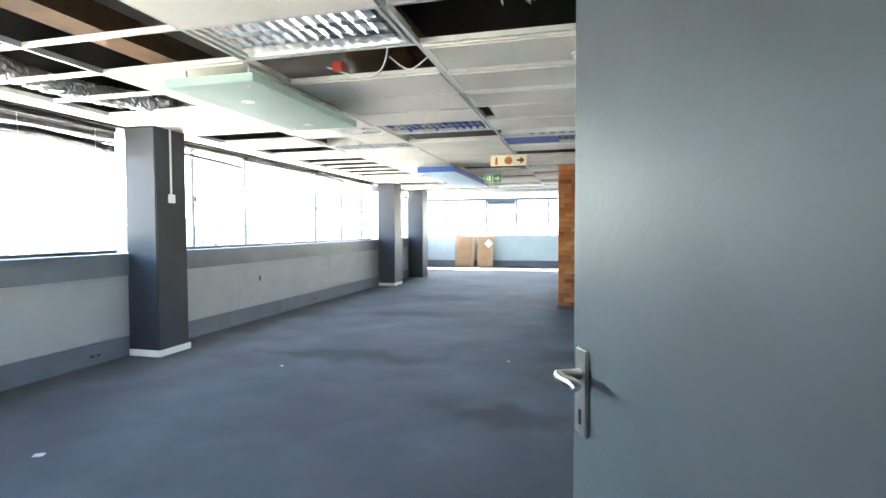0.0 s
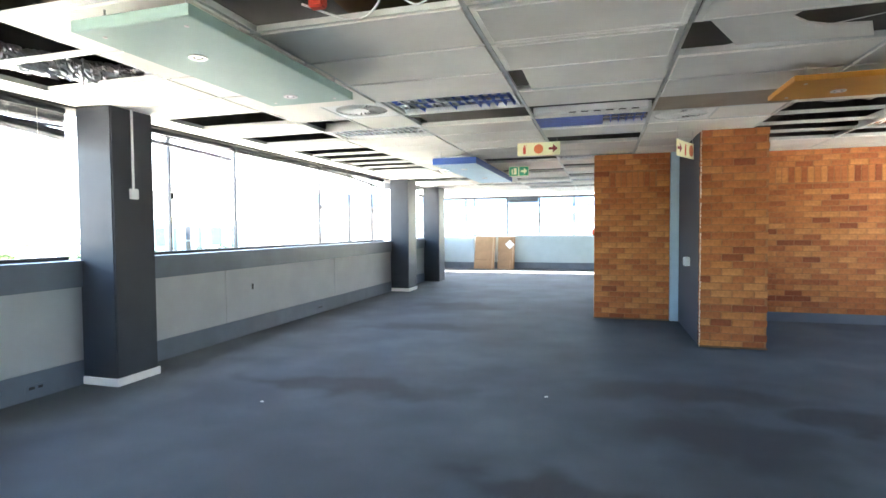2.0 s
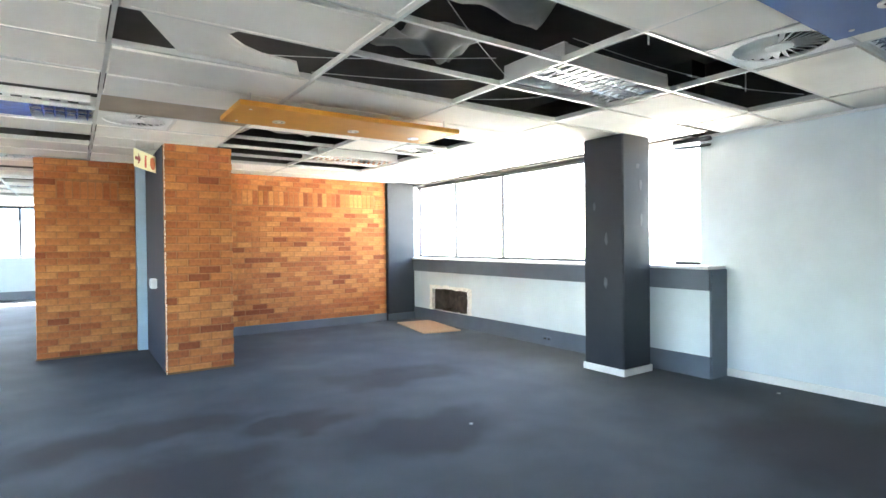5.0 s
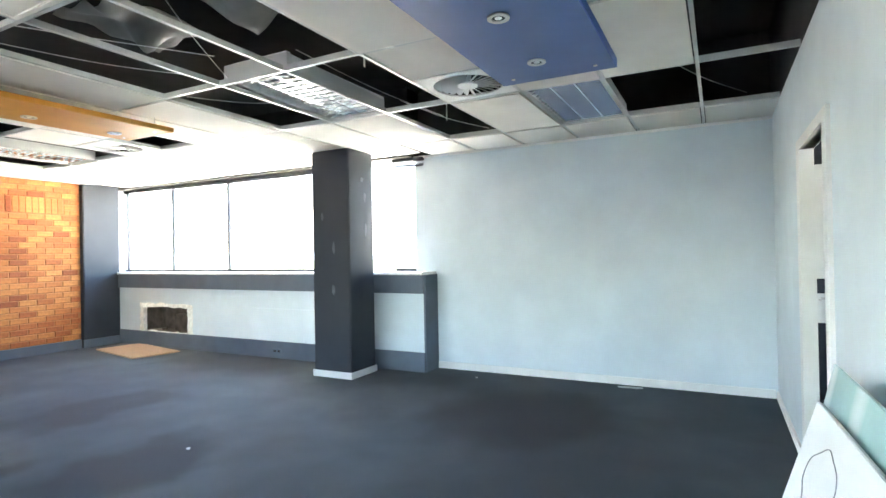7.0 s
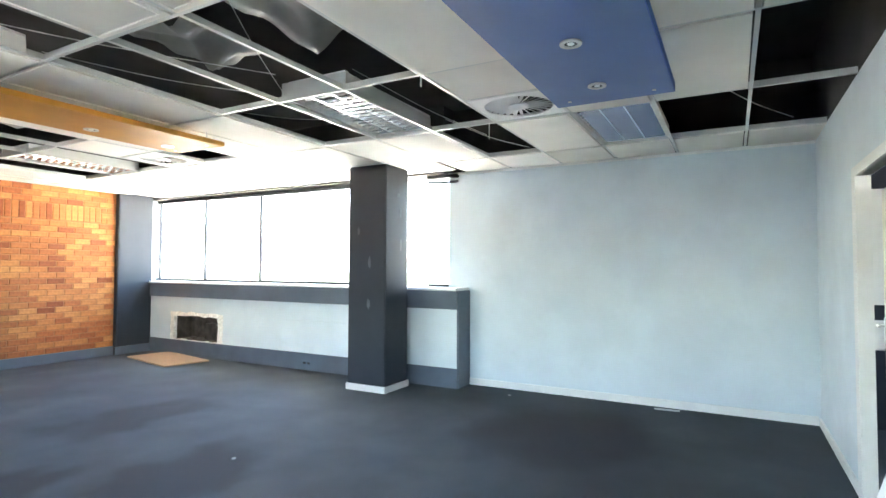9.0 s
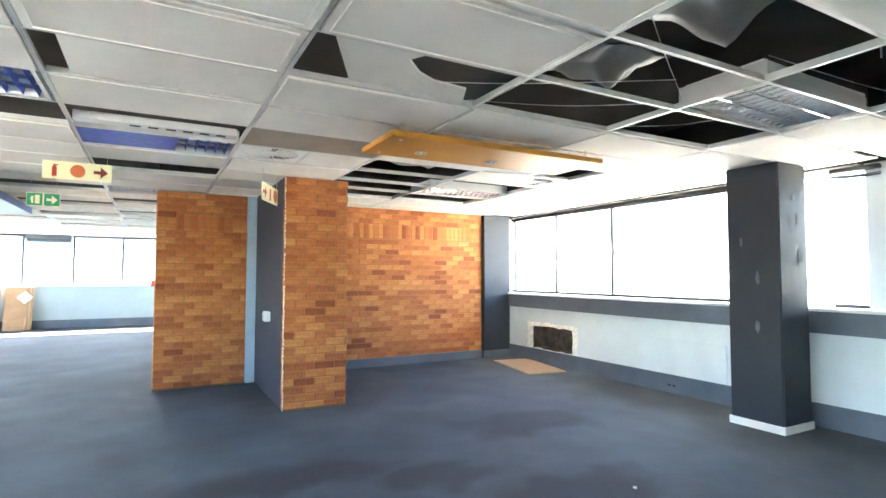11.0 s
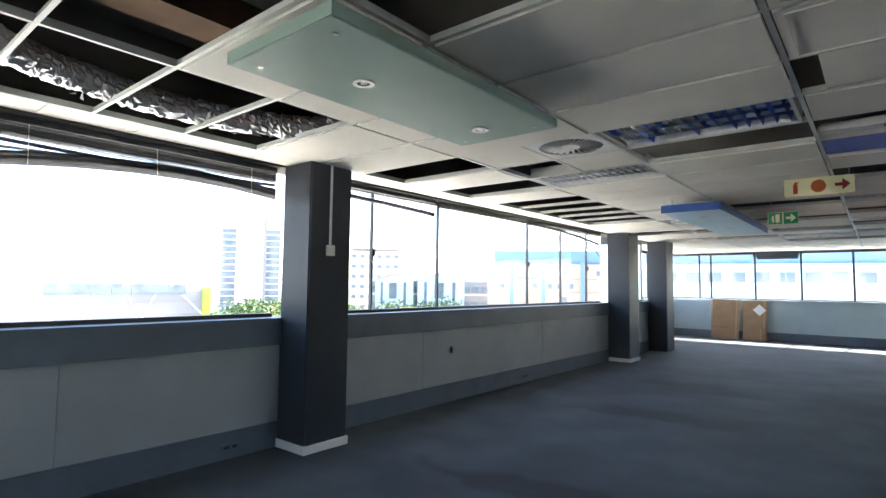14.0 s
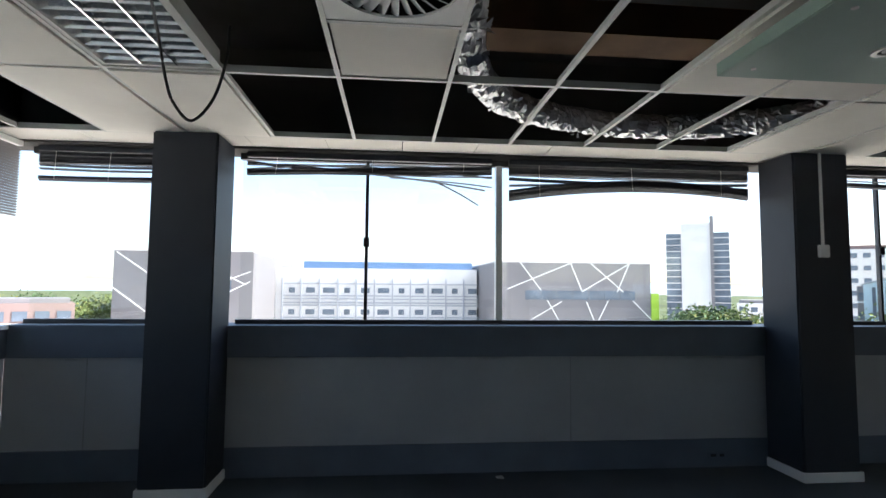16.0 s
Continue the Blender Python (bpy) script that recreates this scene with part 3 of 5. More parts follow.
# ---- ceiling fittings ----
def ceiling_light(film=False):
    """A recessed louvre light, 1.2 x 0.6 m, its underside at z = 0."""
    ob = thing("ceiling_light", "recessed louvre ceiling light with peeling blue protective film" if film else "recessed ceiling light with mirrored louvre and three tubes", "ceiling light", "louvre ceiling lights")
    L, W = 1.19, 0.585
    part("frame", boxes((-L / 2, L / 2, -W / 2, -W / 2 + 0.022, 0, 0.012), (-L / 2, L / 2, W / 2 - 0.022, W / 2, 0, 0.012), (-L / 2, -L / 2 + 0.022, -W / 2 + 0.022, W / 2 - 0.022, 0, 0.012), (L / 2 - 0.022, L / 2, -W / 2 + 0.022, W / 2 - 0.022, 0, 0.012)), TEE, ob)
    part("housing", boxes((-L / 2, L / 2, -W / 2, -W / 2 + 0.003, 0.012, 0.1), (-L / 2, L / 2, W / 2 - 0.003, W / 2, 0.012, 0.1), (-L / 2, -L / 2 + 0.003, -W / 2, W / 2, 0.012, 0.1), (L / 2 - 0.003, L / 2, -W / 2, W / 2, 0.012, 0.1), (-L / 2, L / 2, -W / 2, W / 2, 0.1, 0.104)), TEE, ob)
    bm = bmesh.new()
    n = 8
    for b in range(3):
        y0 = -W / 2 + 0.024 + b * (W - 0.048) / 3
        w = (W - 0.048) / 3
        prev = None
        for k in range(n + 1):
            a = math.pi * k / n
            y, z = y0 + w / 2 - math.cos(a) * w / 2, 0.012 + 0.075 * math.sin(a)
            cur = [bm.verts.new((sx * (L / 2 - 0.024), y, z)) for sx in (-1, 1)]
            if prev:
                bm.faces.new((prev[0], prev[1], cur[1], cur[0]))
            prev = cur
    part("reflector", bm, MIRROR, ob, smooth=True)
    blades, filmed = bmesh.new(), bmesh.new()
    for b in range(3):
        y0 = -W / 2 + 0.03 + b * (W - 0.048) / 3
        w = (W - 0.06) / 3
        for k in range(14):
            x = -L / 2 + 0.06 + k * (L - 0.12) / 13
            m = pose(x, y0 + w / 2, 0.022, 0, 0, 0)
            bm = filmed if film and (k > 8 or (k + b) % 4 == 0) else blades
            vs = [bm.verts.new(m @ Vector(p)) for p in ((-0.012, -w / 2, 0.02), (-0.012, w / 2, 0.02), (0, w / 2, -0.018), (0, -w / 2, -0.018), (0.012, -w / 2, 0.02), (0.012, w / 2, 0.02))]
            bm.faces.new((vs[0], vs[1], vs[2], vs[3]))
            bm.faces.new((vs[3], vs[2], vs[5], vs[4]))
    for b in range(1, 3):
        y = -W / 2 + 0.024 + b * (W - 0.048) / 3
        box(blades, -L / 2 + 0.024, L / 2 - 0.024, y - 0.004, y + 0.004, 0.002, 0.045)
    part("louvre", blades, BLADE, ob, "mirrored louvre blades")
    if film:
        tagged(part("protective_film", filmed, BLUEFILM, ob, "blue protective film on the louvre"), kind="stuff")
        sheet = boxes((0.12, L / 2 - 0.03, -W / 2 + 0.03, W / 2 - 0.03, 0.05, 0.052))
        part("film_sheet", sheet, BLUEFILM, ob, "loose blue film inside the light")
    else:
        filmed.free()
    for b in range(3):
        bm = bmesh.new()
        y = -W / 2 + 0.024 + (b + 0.5) * (W - 0.048) / 3
        tube(bm, [(-L / 2 + 0.05, y, 0.062), (L / 2 - 0.05, y, 0.062)], 0.013, 10)
        part("tube", bm, TUBE, ob, smooth=True)
    return ob


def put_lights():
    clear, film = ceiling_light(), ceiling_light(True)
    first = {False: clear, True: film}
    used = {False: False, True: False}
    tilts = {(-1, 9): pose(0, 0.03, 0.012, 0, 0, 0), (2, 4): pose(0, 0, 0.02, 0.8, 1.2, 0.8)}
    for c in sorted(LIGHTS):
        x0, x1, y0, y1 = cell(*c)
        blue = c in ((-2, 7), (-1, 9))
        m = pose((x0 + x1) / 2, (y0 + y1) / 2, H + 0.002) @ tilts.get(c, pose(0, 0, 0))
        if used[blue]:
            copy_thing(first[blue], m)
        else:
            first[blue].matrix_world = m
            used[blue] = True

        if c == (-1, 9):
            loose = thing("protective_film", "sheet of blue protective film hanging under the ceiling light", "plastic film", m=m @ pose(0, 0, -0.004, 0, 0, 0))
            part("film_sheet", soft_box(-0.58, 0.12, -0.27, 0.27, -0.001, 0.001, 0.0004), BLUEFILM, loose)


put_lights()


def air_diffuser():
    """A square plate with a swirl of radial blades, underside at z = 0."""
    ob = thing("air_diffuser", "white square swirl air diffuser in the ceiling grid", "air vent", "swirl air diffusers")
    n, s = 32, 0.297
    bm = bmesh.new()
    inner = [bm.verts.new((0.255 * math.cos(2 * math.pi * k / n), 0.255 * math.sin(2 * math.pi * k / n), 0)) for k in range(n)]
    outer = []
    for k in range(n):
        a = 2 * math.pi * k / n
        c, d = math.cos(a), math.sin(a)
        r = s / max(abs(c), abs(d))
        outer.append(bm.verts.new((r * c, r * d, 0)))
    for k in range(n):
        bm.faces.new((inner[k], inner[(k + 1) % n], outer[(k + 1) % n], outer[k]))
    ext = bmesh.ops.extrude_face_region(bm, geom=bm.faces[:])
    for v in [g for g in ext["geom"] if isinstance(g, bmesh.types.BMVert)]:
        v.co.z += 0.012
    part("plate", bm, WHITE, ob)
    part("backing", boxes((-0.28, 0.28, -0.28, 0.28, 0.05, 0.06)), BLACK, ob)
    bm = bmesh.new()
    disc(bm, (0, 0, 0.0), 0.0005, 0.075, 0.015, n=20)
    part("hub", bm, WHITE, ob)
    blade = bmesh.new()
    box(blade, 0.075, 0.257, -0.019, 0.019, -0.0015, 0.0015, pose(0, 0, 0.016, 32, 0, 0))
    me = mesh_of(blade, "blade", WHITE)
    for k in range(26):
        b = new("blade", me)
        b.parent = ob
        b.matrix_basis = pose(0, 0, 0, 0, 0, 360 * k / 26)
    return ob


vent = None
for c, side in HALF_VENT.items():
    x0, x1, y0, y1 = cell(*c)
    m = pose((x0 + x1) / 2 + (GDX / 4 if side else -GDX / 4), (y0 + y1) / 2, H + 0.001)
    if vent is None:
        vent = air_diffuser()
        vent.matrix_world = m
    else:
        copy_thing(vent, m)


def drop_panel(x0, x1, y0, y1, z, t, mat, edge, lamps, label):
    """A painted bulkhead board hung under the ceiling, with downlights."""
    ob = thing("ceiling_panel", label, "ceiling panel", "coloured ceiling panels")
    part("board", soft_box(x0, x1, y0, y1, z, z + t, 0.003), mat, ob)
    part("edge_band", boxes((x0 - 0.004, x0, y0, y1, z + 0.003, z + t), (x1, x1 + 0.004, y0, y1, z + 0.003, z + t), (x0 - 0.004, x1 + 0.004, y0 - 0.004, y0, z + 0.003, z + t), (x0 - 0.004, x1 + 0.004, y1, y1 + 0.004, z + 0.003, z + t)), edge, ob, "painted board edge")
    for cx, cy in ((x0 + 0.1, y0 + 0.1), (x1 - 0.1, y0 + 0.1), (x0 + 0.1, y1 - 0.1), (x1 - 0.1, y1 - 0.1)):
        bm = bmesh.new()
        tube(bm, [(cx, cy, z + t), (cx, cy, H + 0.02)], 0.006, 6)
        part("hanger", bm, STEEL, ob)
        bm = bmesh.new()
        disc(bm, (cx, cy, z - 0.004), 0.0005, 0.012, 0.004, n=10)
        part("bolt", bm, STEEL, ob)
    for lx, ly in lamps:
        bm = bmesh.new()
        disc(bm, (lx, ly, z - 0.008), 0.032, 0.052, 0.009, n=20)
        ring = part("downlight", bm, STEEL, ob, "chrome downlight ring", smooth=False)
        bm = bmesh.new()
        disc(bm, (lx, ly, z - 0.003), 0.0005, 0.032, 0.002, n=16)
        part("recess", bm, BLACK, ring)
        bm = bmesh.new()
        disc(bm, (lx, ly, z - 0.006), 0.0005, 0.017, 0.003, n=14)
        part("bulb", bm, TUBE, ring)
    return ob


drop_panel(-2.75, -2.03, 3.41, 5.14, 2.47, 0.06, GREEN, GREEN, [(-2.42, 3.92), (-2.42, 4.89)], "pale green painted ceiling panel with two downlights")
drop_panel(1.17, 3.16, 5.70, 6.33, 2.49, 0.04, YELLOW, YELLOW, [(1.58, 6.1), (2.27, 6.12), (2.91, 6.12)], "ochre yellow painted ceiling panel with three downlights")
drop_panel(1.6, 3.38, 2.04, 2.74, 2.475, 0.055, BLUE, BLUE_EDGE, [(2.41, 2.4), (3.05, 2.42), (1.8, 2.4)], "mid blue painted ceiling panel with downlights")
drop_panel(-2.62, -1.95, 9.1, 12.5, 2.43, 0.10, SKYBLUE, BLUE_EDGE, [(-2.3, 9.8), (-2.3, 11.4)], "light blue ceiling panel with a deep blue edge")

drng = random.Random(7)


def foil_duct(pts, r, label):
    ob = thing("flexible_duct", label, "air duct", "flexible foil ducts")
    bm = bmesh.new()
    path = spline(pts, 34)
    path = [p + Vector((drng.uniform(-0.006, 0.006), drng.uniform(-0.006, 0.006), drng.uniform(-0.01, 0.01))) for p in path]
    tube(bm, path, r, 26, 0.11, drng)
    part("duct", bm, FOIL, ob)
    # torn flaps of foil
    bm = bmesh.new()
    for _ in range(150):
        p = drng.choice(path)
        a = drng.uniform(0, 6.28)
        o = p + Vector((math.cos(a) * r * 0.5, math.sin(a) * r * 0.9, -r * drng.uniform(0.2, 1.0)))
        vs = [bm.verts.new(o + Vector((drng.uniform(-0.022, 0.022), drng.uniform(-0.06, 0.06), drng.uniform(-0.035, 0.02)))) for _ in range(3)]
        bm.faces.new(vs)
    tagged(part("torn_foil", bm, FOIL, ob, "loose torn foil strips"), kind="stuff")
    return ob


foil_duct([(-2.45, 2.2, 3.2), (-2.85, 2.28, 2.9), (-3.3, 2.34, 2.78), (-3.85, 2.6, 2.74), (-4.15, 3.05, 2.73), (-4.3, 3.6, 2.73), (-4.25, 4.3, 2.73), (-3.9, 4.85, 2.74), (-3.4, 5.2, 2.85)], 0.085, "crumpled silver foil flexible duct lying over the grid")
foil_duct([(-0.5, 3.1, 3.4), (-0.52, 3.0, 3.1), (-0.42, 2.9, 2.86), (-0.2, 3.05, 2.8), (0.15, 3.1, 2.9), (0.3, 3.3, 3.2)], 0.10, "silver foil flexible duct dropping into the open grid")


def crumpled_sheet(cx, cy, z, w, l, amp, label, mat=None, seed=1, drip=0.0):
    bm = bmesh.new()
    n = 14
    vs = [[bm.verts.new((cx + (i / n - 0.5) * w, cy + (j / n - 0.5) * l, z + amp * noise.noise(Vector((i * 0.17 + seed * 7, j * 0.2, seed))) * 2 - 0.12 * amp * ((i - 7) ** 2) / 20 - drip * math.exp(-((i - 8) ** 2 + (j - 6) ** 2) / 5))) for j in range(n + 1)] for i in range(n + 1)]
    for i in range(n):
        for j in range(n):
            bm.faces.new((vs[i][j], vs[i + 1][j], vs[i + 1][j + 1], vs[i][j + 1]))
    ext = bmesh.ops.extrude_face_region(bm, geom=bm.faces[:])
    for v in [g for g in ext["geom"] if isinstance(g, bmesh.types.BMVert)]:
        v.co.z += 0.004
    return solid("insulation_sheet", bm, mat or DULLFOIL, label, "insulation", smooth=True)


crumpled_sheet(2.29, 4.85, 2.93, 0.7, 0.55, 0.06, "torn grey foil sheet sagging to a point above the grid", seed=2, drip=0.2)
crumpled_sheet(2.3, 3.85, 2.98, 1.0, 0.9, 0.10, "silver insulation sheet lying over the open grid", seed=3)
crumpled_sheet(1.95, 7.3, 2.70, 0.75, 0.45, 0.05, "clear crumpled plastic sheet over the grid", seed=5)

# services in the void
bm = boxes((-3.75, -3.2, 2.2, 2.42, 3.0, 3.2), (-3.75, -3.45, 2.42, 5.6, 3.0, 3.2), (-3.9, -3.75, 5.2, 5.6, 2.95, 3.2))
solid("brown_duct_board", bm, BROWN, "brown board-clad duct in the ceiling void", "air duct")
solid("void_duct", soft_box(-1.9, -1.3, 3.2, 6.5, 3.0, 3.3, 0.01), BROWN, "dusty brown duct above the missing tiles", "air duct")
for p0, p1 in (((1.6, 5.4, 2.72), (2.9, 4.9, 2.76)), ((0.6, 5.35, 2.68), (2.6, 4.5, 2.75)), ((3.0, 5.3, 2.70), (3.9, 4.9, 2.82)), ((3.0, 4.15, 2.86), (4.5, 3.75, 2.665)), ((4.15, 4.0, 2.76), (5.1, 3.55, 2.65)), ((1.7, 4.0, 2.9), (2.8, 4.6, 2.67)), ((4.2, 1.9, 2.8), (5.1, 1.3, 2.66))):
    bm = bmesh.new()
    mid = (Vector(p0) + Vector(p1)) / 2 - Vector((0, 0, 0.03))
    tube(bm, spline([p0, mid, p1], 8), 0.003, 6)
    solid("void_cable", bm, WIRE, "thin pale cable strung through the ceiling void", "cable", group="ceiling cables", smooth=True)
for hx, hy in ((3.05, 3.6), (4.62, 3.78), (4.02, 2.15), (1.6, 4.75), (-1.5, 6.6)):
    bm = boxes((hx - 0.009, hx + 0.009, hy - 0.0015, hy + 0.0015, H + 0.03, 3.45))
    solid("hanger_strap", bm, TEE, "thin steel strap hanging the ceiling grid from the slab", "hanger", group="ceiling hangers")
# ballast trays lifted above the dropped light
tray = thing("light_tray", "white steel light tray lifted out of the ceiling", "light tray")
part("tray_end", boxes((2.83, 2.87, 4.08, 4.6, H + 0.05, H + 0.16)), WHITE, tray)
part("tray_side", boxes((2.87, 4.0, 4.075, 4.10, H + 0.045, H + 0.14)), WHITE, tray)
batten = thing("light_batten", "white slotted light batten tilted out of its opening", "light batten")
bx0, bx1, by0, by1 = cell(-1, 8)
part("channel", boxes((bx0 + 0.03, bx1 - 0.05, by0 + 0.36, by0 + 0.48, H + 0.004, H + 0.06)), WHITE, batten)
for k in range(6):
    part("slot", boxes((bx0 + 0.38 + k * 0.12, bx0 + 0.45 + k * 0.12, by0 + 0.40, by0 + 0.44, H + 0.001, H + 0.004)), BLACK, batten)


def cable(name, pts, r, mat, label):
    bm = bmesh.new()
    tube(bm, spline(pts, 10), r, 8)
    return solid(name, bm, mat, label, "cable", smooth=True)


cable("hanging_cable", [(-2.2, 1.06, 2.60), (-2.45, 1.03, 2.59), (-2.72, 0.95, 2.58), (-2.87, 0.915, 2.50), (-2.9, 0.925, 2.4), (-2.9, 0.96, 2.30), (-2.9, 1.04, 2.22), (-2.9, 1.13, 2.32), (-2.9, 1.18, 2.5), (-2.9, 1.19, 2.66)], 0.007, BLACK, "black cable looped down beside the ceiling light")
cable("white_cable", [(-1.72, 3.9, 2.68), (-1.5, 4.05, 2.63), (-1.3, 3.95, 2.64), (-1.15, 3.7, 2.72), (-1.1, 3.55, 2.9)], 0.007, WIRE, "white cable drooping out of a missing tile")
cable("white_cable", [(-1.25, 4.0, 2.75), (-1.1, 4.02, 2.65), (-0.95, 4.0, 2.72)], 0.006, WIRE, "short white cable over the ceiling grid")
solid("red_connector", soft_box(-1.66, -1.57, 3.86, 3.92, 2.64, 2.71, 0.01), RED, "red cable connector on the white cable", "connector")
sensor = thing("smoke_detector", "small white smoke detector under a ceiling tile", "smoke detector")
bm = bmesh.new()
disc(bm, (0.14, 3.85, H - 0.028), 0.0005, 0.05, 0.03, n=20)
part("base", bm, WHITE, sensor)
bm = bmesh.new()
disc(bm, (0.14, 3.85, H - 0.055), 0.0005, 0.032, 0.027, n=16)
part("head", bm, WHITE, sensor)


# ---- signs ----
def sign_board(m, w, h, panels, mat, label, drop=0.09):
    """A flat hung sign facing local -y, its top centre at the origin. panels: (centre, kind)."""
    s = thing("hanging_sign", label, "sign", m=m)
    part("plate", soft_box(-w / 2, w / 2, -0.002, 0.002, -h, 0, 0.0015), mat, s)
    for cx, kind, ink in panels:
        bm = bmesh.new()
        q = h
        if kind == "circle":
            disc(bm, (cx, -0.005, -h / 2), 0.0005, 0.36 * q, 0.003, n=24, axis="y")
        elif kind == "arrow":
            box(bm, cx - 0.33 * q, cx + 0.05 * q, -0.005, -0.002, -h / 2 - 0.09 * q, -h / 2 + 0.09 * q)
            vs = [bm.verts.new((cx + a * q, -0.005, -h / 2 + b * q)) for a, b in ((0.0, 0.33), (0.36, 0.0), (0.0, -0.33))]
            bm.faces.new(vs)
        elif kind == "bottle":
            box(bm, cx - 0.11 * q, cx + 0.11 * q, -0.005, -0.002, -h / 2 - 0.36 * q, -h / 2 + 0.18 * q)
            box(bm, cx - 0.05 * q, cx + 0.05 * q, -0.005, -0.002, -h / 2 + 0.18 * q, -h / 2 + 0.32 * q)
            box(bm, cx + 0.05 * q, cx + 0.17 * q, -0.005, -0.002, -h / 2 + 0.24 * q, -h / 2 + 0.30 * q)
        elif kind == "square":
            box(bm, cx - 0.47 * q, cx + 0.47 * q, -0.004, -0.002, -h / 2 - 0.45 * q, -h / 2 + 0.45 * q)
        elif kind == "exit":
            box(bm, cx + 0.02 * q, cx + 0.3 * q, -0.007, -0.0045, -h / 2 - 0.32 * q, -h / 2 + 0.32 * q)
            box(bm, cx - 0.28 * q, cx - 0.1 * q, -0.007, -0.0045, -h / 2 - 0.05 * q, -h / 2 + 0.04 * q, pose(0, 0, 0.0, 0, 0, 0))
            box(bm, cx - 0.2 * q, cx - 0.08 * q, -0.007, -0.0045, -h / 2 - 0.3 * q, -h / 2 + 0.22 * q)
        part("symbol", bm, ink, s)
    for dx in (-w / 2 + 0.04, w / 2 - 0.04):
        bm = bmesh.new()
        tube(bm, [(dx, 0, 0), (dx, 0, drop)], 0.0025, 6)
        part("hanger", bm, STEEL, s)
    return s


sign_board(pose(-0.965, 8.6, 2.612), 0.57, 0.175, [(-0.19, "bottle", RED), (0.0, "circle", ORANGERED), (0.19, "arrow", DARKRED)], CREAM, "cream hanging fire equipment sign with red symbols")
sign_board(pose(-1.41, 9.8, 2.44), 0.32, 0.155, [(-0.08, "square", SIGNGREEN), (0.08, "square", SIGNGREEN), (-0.08, "exit", CREAM), (0.08, "arrow", CREAM)], CREAM, "green and white hanging exit sign with an arrow", 0.19)
sign_board(pose(0.80, 8.2, 2.47, 0, 0, 63), 0.57, 0.19, [(-0.19, "arrow", DARKRED), (0.0, "bottle", RED), (0.19, "circle", ORANGERED)], CREAM, "cream fire equipment sign hung beside the brick pillar", 0.16)

# ---- wall fittings ----
sw = thing("wall_socket", "white surface socket box on the dark wall", "socket")
part("box", soft_box(0.93, 0.998, 9.1, 9.26, 0.93, 1.05, 0.006), WHITE, sw)
part("rocker", soft_box(0.922, 0.931, 9.14, 9.22, 0.96, 1.02, 0.003), TEE, sw)
trunk = thing("cable_conduit", "white cable conduit running down the dark column to a switch", "conduit")
part("conduit", soft_box(COLX, COLX + 0.016, 5.37, 5.392, 1.86, H - 0.01, 0.003), WHITE, trunk)
part("switch", soft_box(COLX, COLX + 0.03, 5.335, 5.425, 1.76, 1.86, 0.005), WHITE, trunk, "white wall switch")
solid("call_point", soft_box(-0.31, -0.262, 11.2, 11.3, 1.33, 1.43, 0.006), RED, "red fire call point on the brick pier", "fire alarm")


def skirting_socket(m, label):
    s = thing("skirting_socket", label, "socket", "skirting sockets", m)
    part("plate", soft_box(-0.005, 0.006, -0.085, 0.085, -0.03, 0.03, 0.002), BAND, s)
    part("slot", boxes((0.006, 0.008, -0.06, -0.01, -0.012, 0.012), (0.006, 0.008, 0.02, 0.06, -0.012, 0.012)), BLACK, s)


skirting_socket(pose(-4.876, 4.69, 0.1), "grey socket plate in the slate skirting")
skirting_socket(pose(-4.876, 9.6, 0.1), "grey socket plate in the slate skirting")
skirting_socket(pose(5.596, 6.95, 0.1, 0, 0, 180), "broken socket plate in the slate skirting")
PANELJOINT = material("panel_joint_shadow_gap", (0.26, 0.27, 0.28), 0.8, bump=0)
for y in (-0.4, 3.43, 7.2, 10.2):
    structure("panel_joint", boxes((-4.9, -4.896, y - 0.003, y + 0.003, 0.23, 0.93)), PANELJOINT, "dark joint between the wall panels", "trim")
solid("panel_catch", soft_box(-4.897, -4.88, 7.735, 7.765, 0.62, 0.70, 0.004), BLACK, "small black catch on the wall panel", "catch")

# the hole in the low wall
cav = structure("wall_cavity", boxes((5.95, 5.975, 8.74, 9.93, 0.2, 0.7), (XR + 0.03, 5.95, 8.74, 8.785, 0.2, 0.7), (XR + 0.03, 5.95, 9.885, 9.93, 0.2, 0.7), (XR + 0.03, 5.95, 8.785, 9.885, 0.645, 0.7), (XR + 0.03, 5.95, 8.785, 9.885, 0.2, 0.238), (5.80, 5.95, 8.95, 9.35, 0.238, 0.50)), CAVITY, "dusty dark cavity behind the broken wall")
hrng = random.Random(3)
bm = bmesh.new()
def ragged(y0, y1, z0, z1, n, jitter, x):
    pts = []
    for (a, b), (c, d) in (((y0, z0), (y1, z0)), ((y1, z0), (y1, z1)), ((y1, z1), (y0, z1)), ((y0, z1), (y0, z0))):
        for k in range(n):
            t = k / n
            pts.append(bm.verts.new((x, a + (c - a) * t + hrng.uniform(-jitter, jitter), b + (d - b) * t + hrng.uniform(-jitter, jitter))))
    return pts
rim_in, rim_out = ragged(8.80, 9.87, 0.238, 0.625, 10, 0.012, XR - 0.014), ragged(8.69, 9.97, 0.18, 0.69, 10, 0.018, XR - 0.002)
rim_back = [bm.verts.new((XR + 0.05, v.co.y, v.co.z)) for v in rim_in]
for k in range(40):
    q = (k + 1) % 40
    bm.faces.new((rim_in[k], rim_in[q], rim_out[q], rim_out[k]))
    bm.faces.new((rim_in[k], rim_in[q], rim_back[q], rim_back[k]))
structure("plaster_edge", bm, PLASTER, "chipped white plaster round the wall hole", "wall")
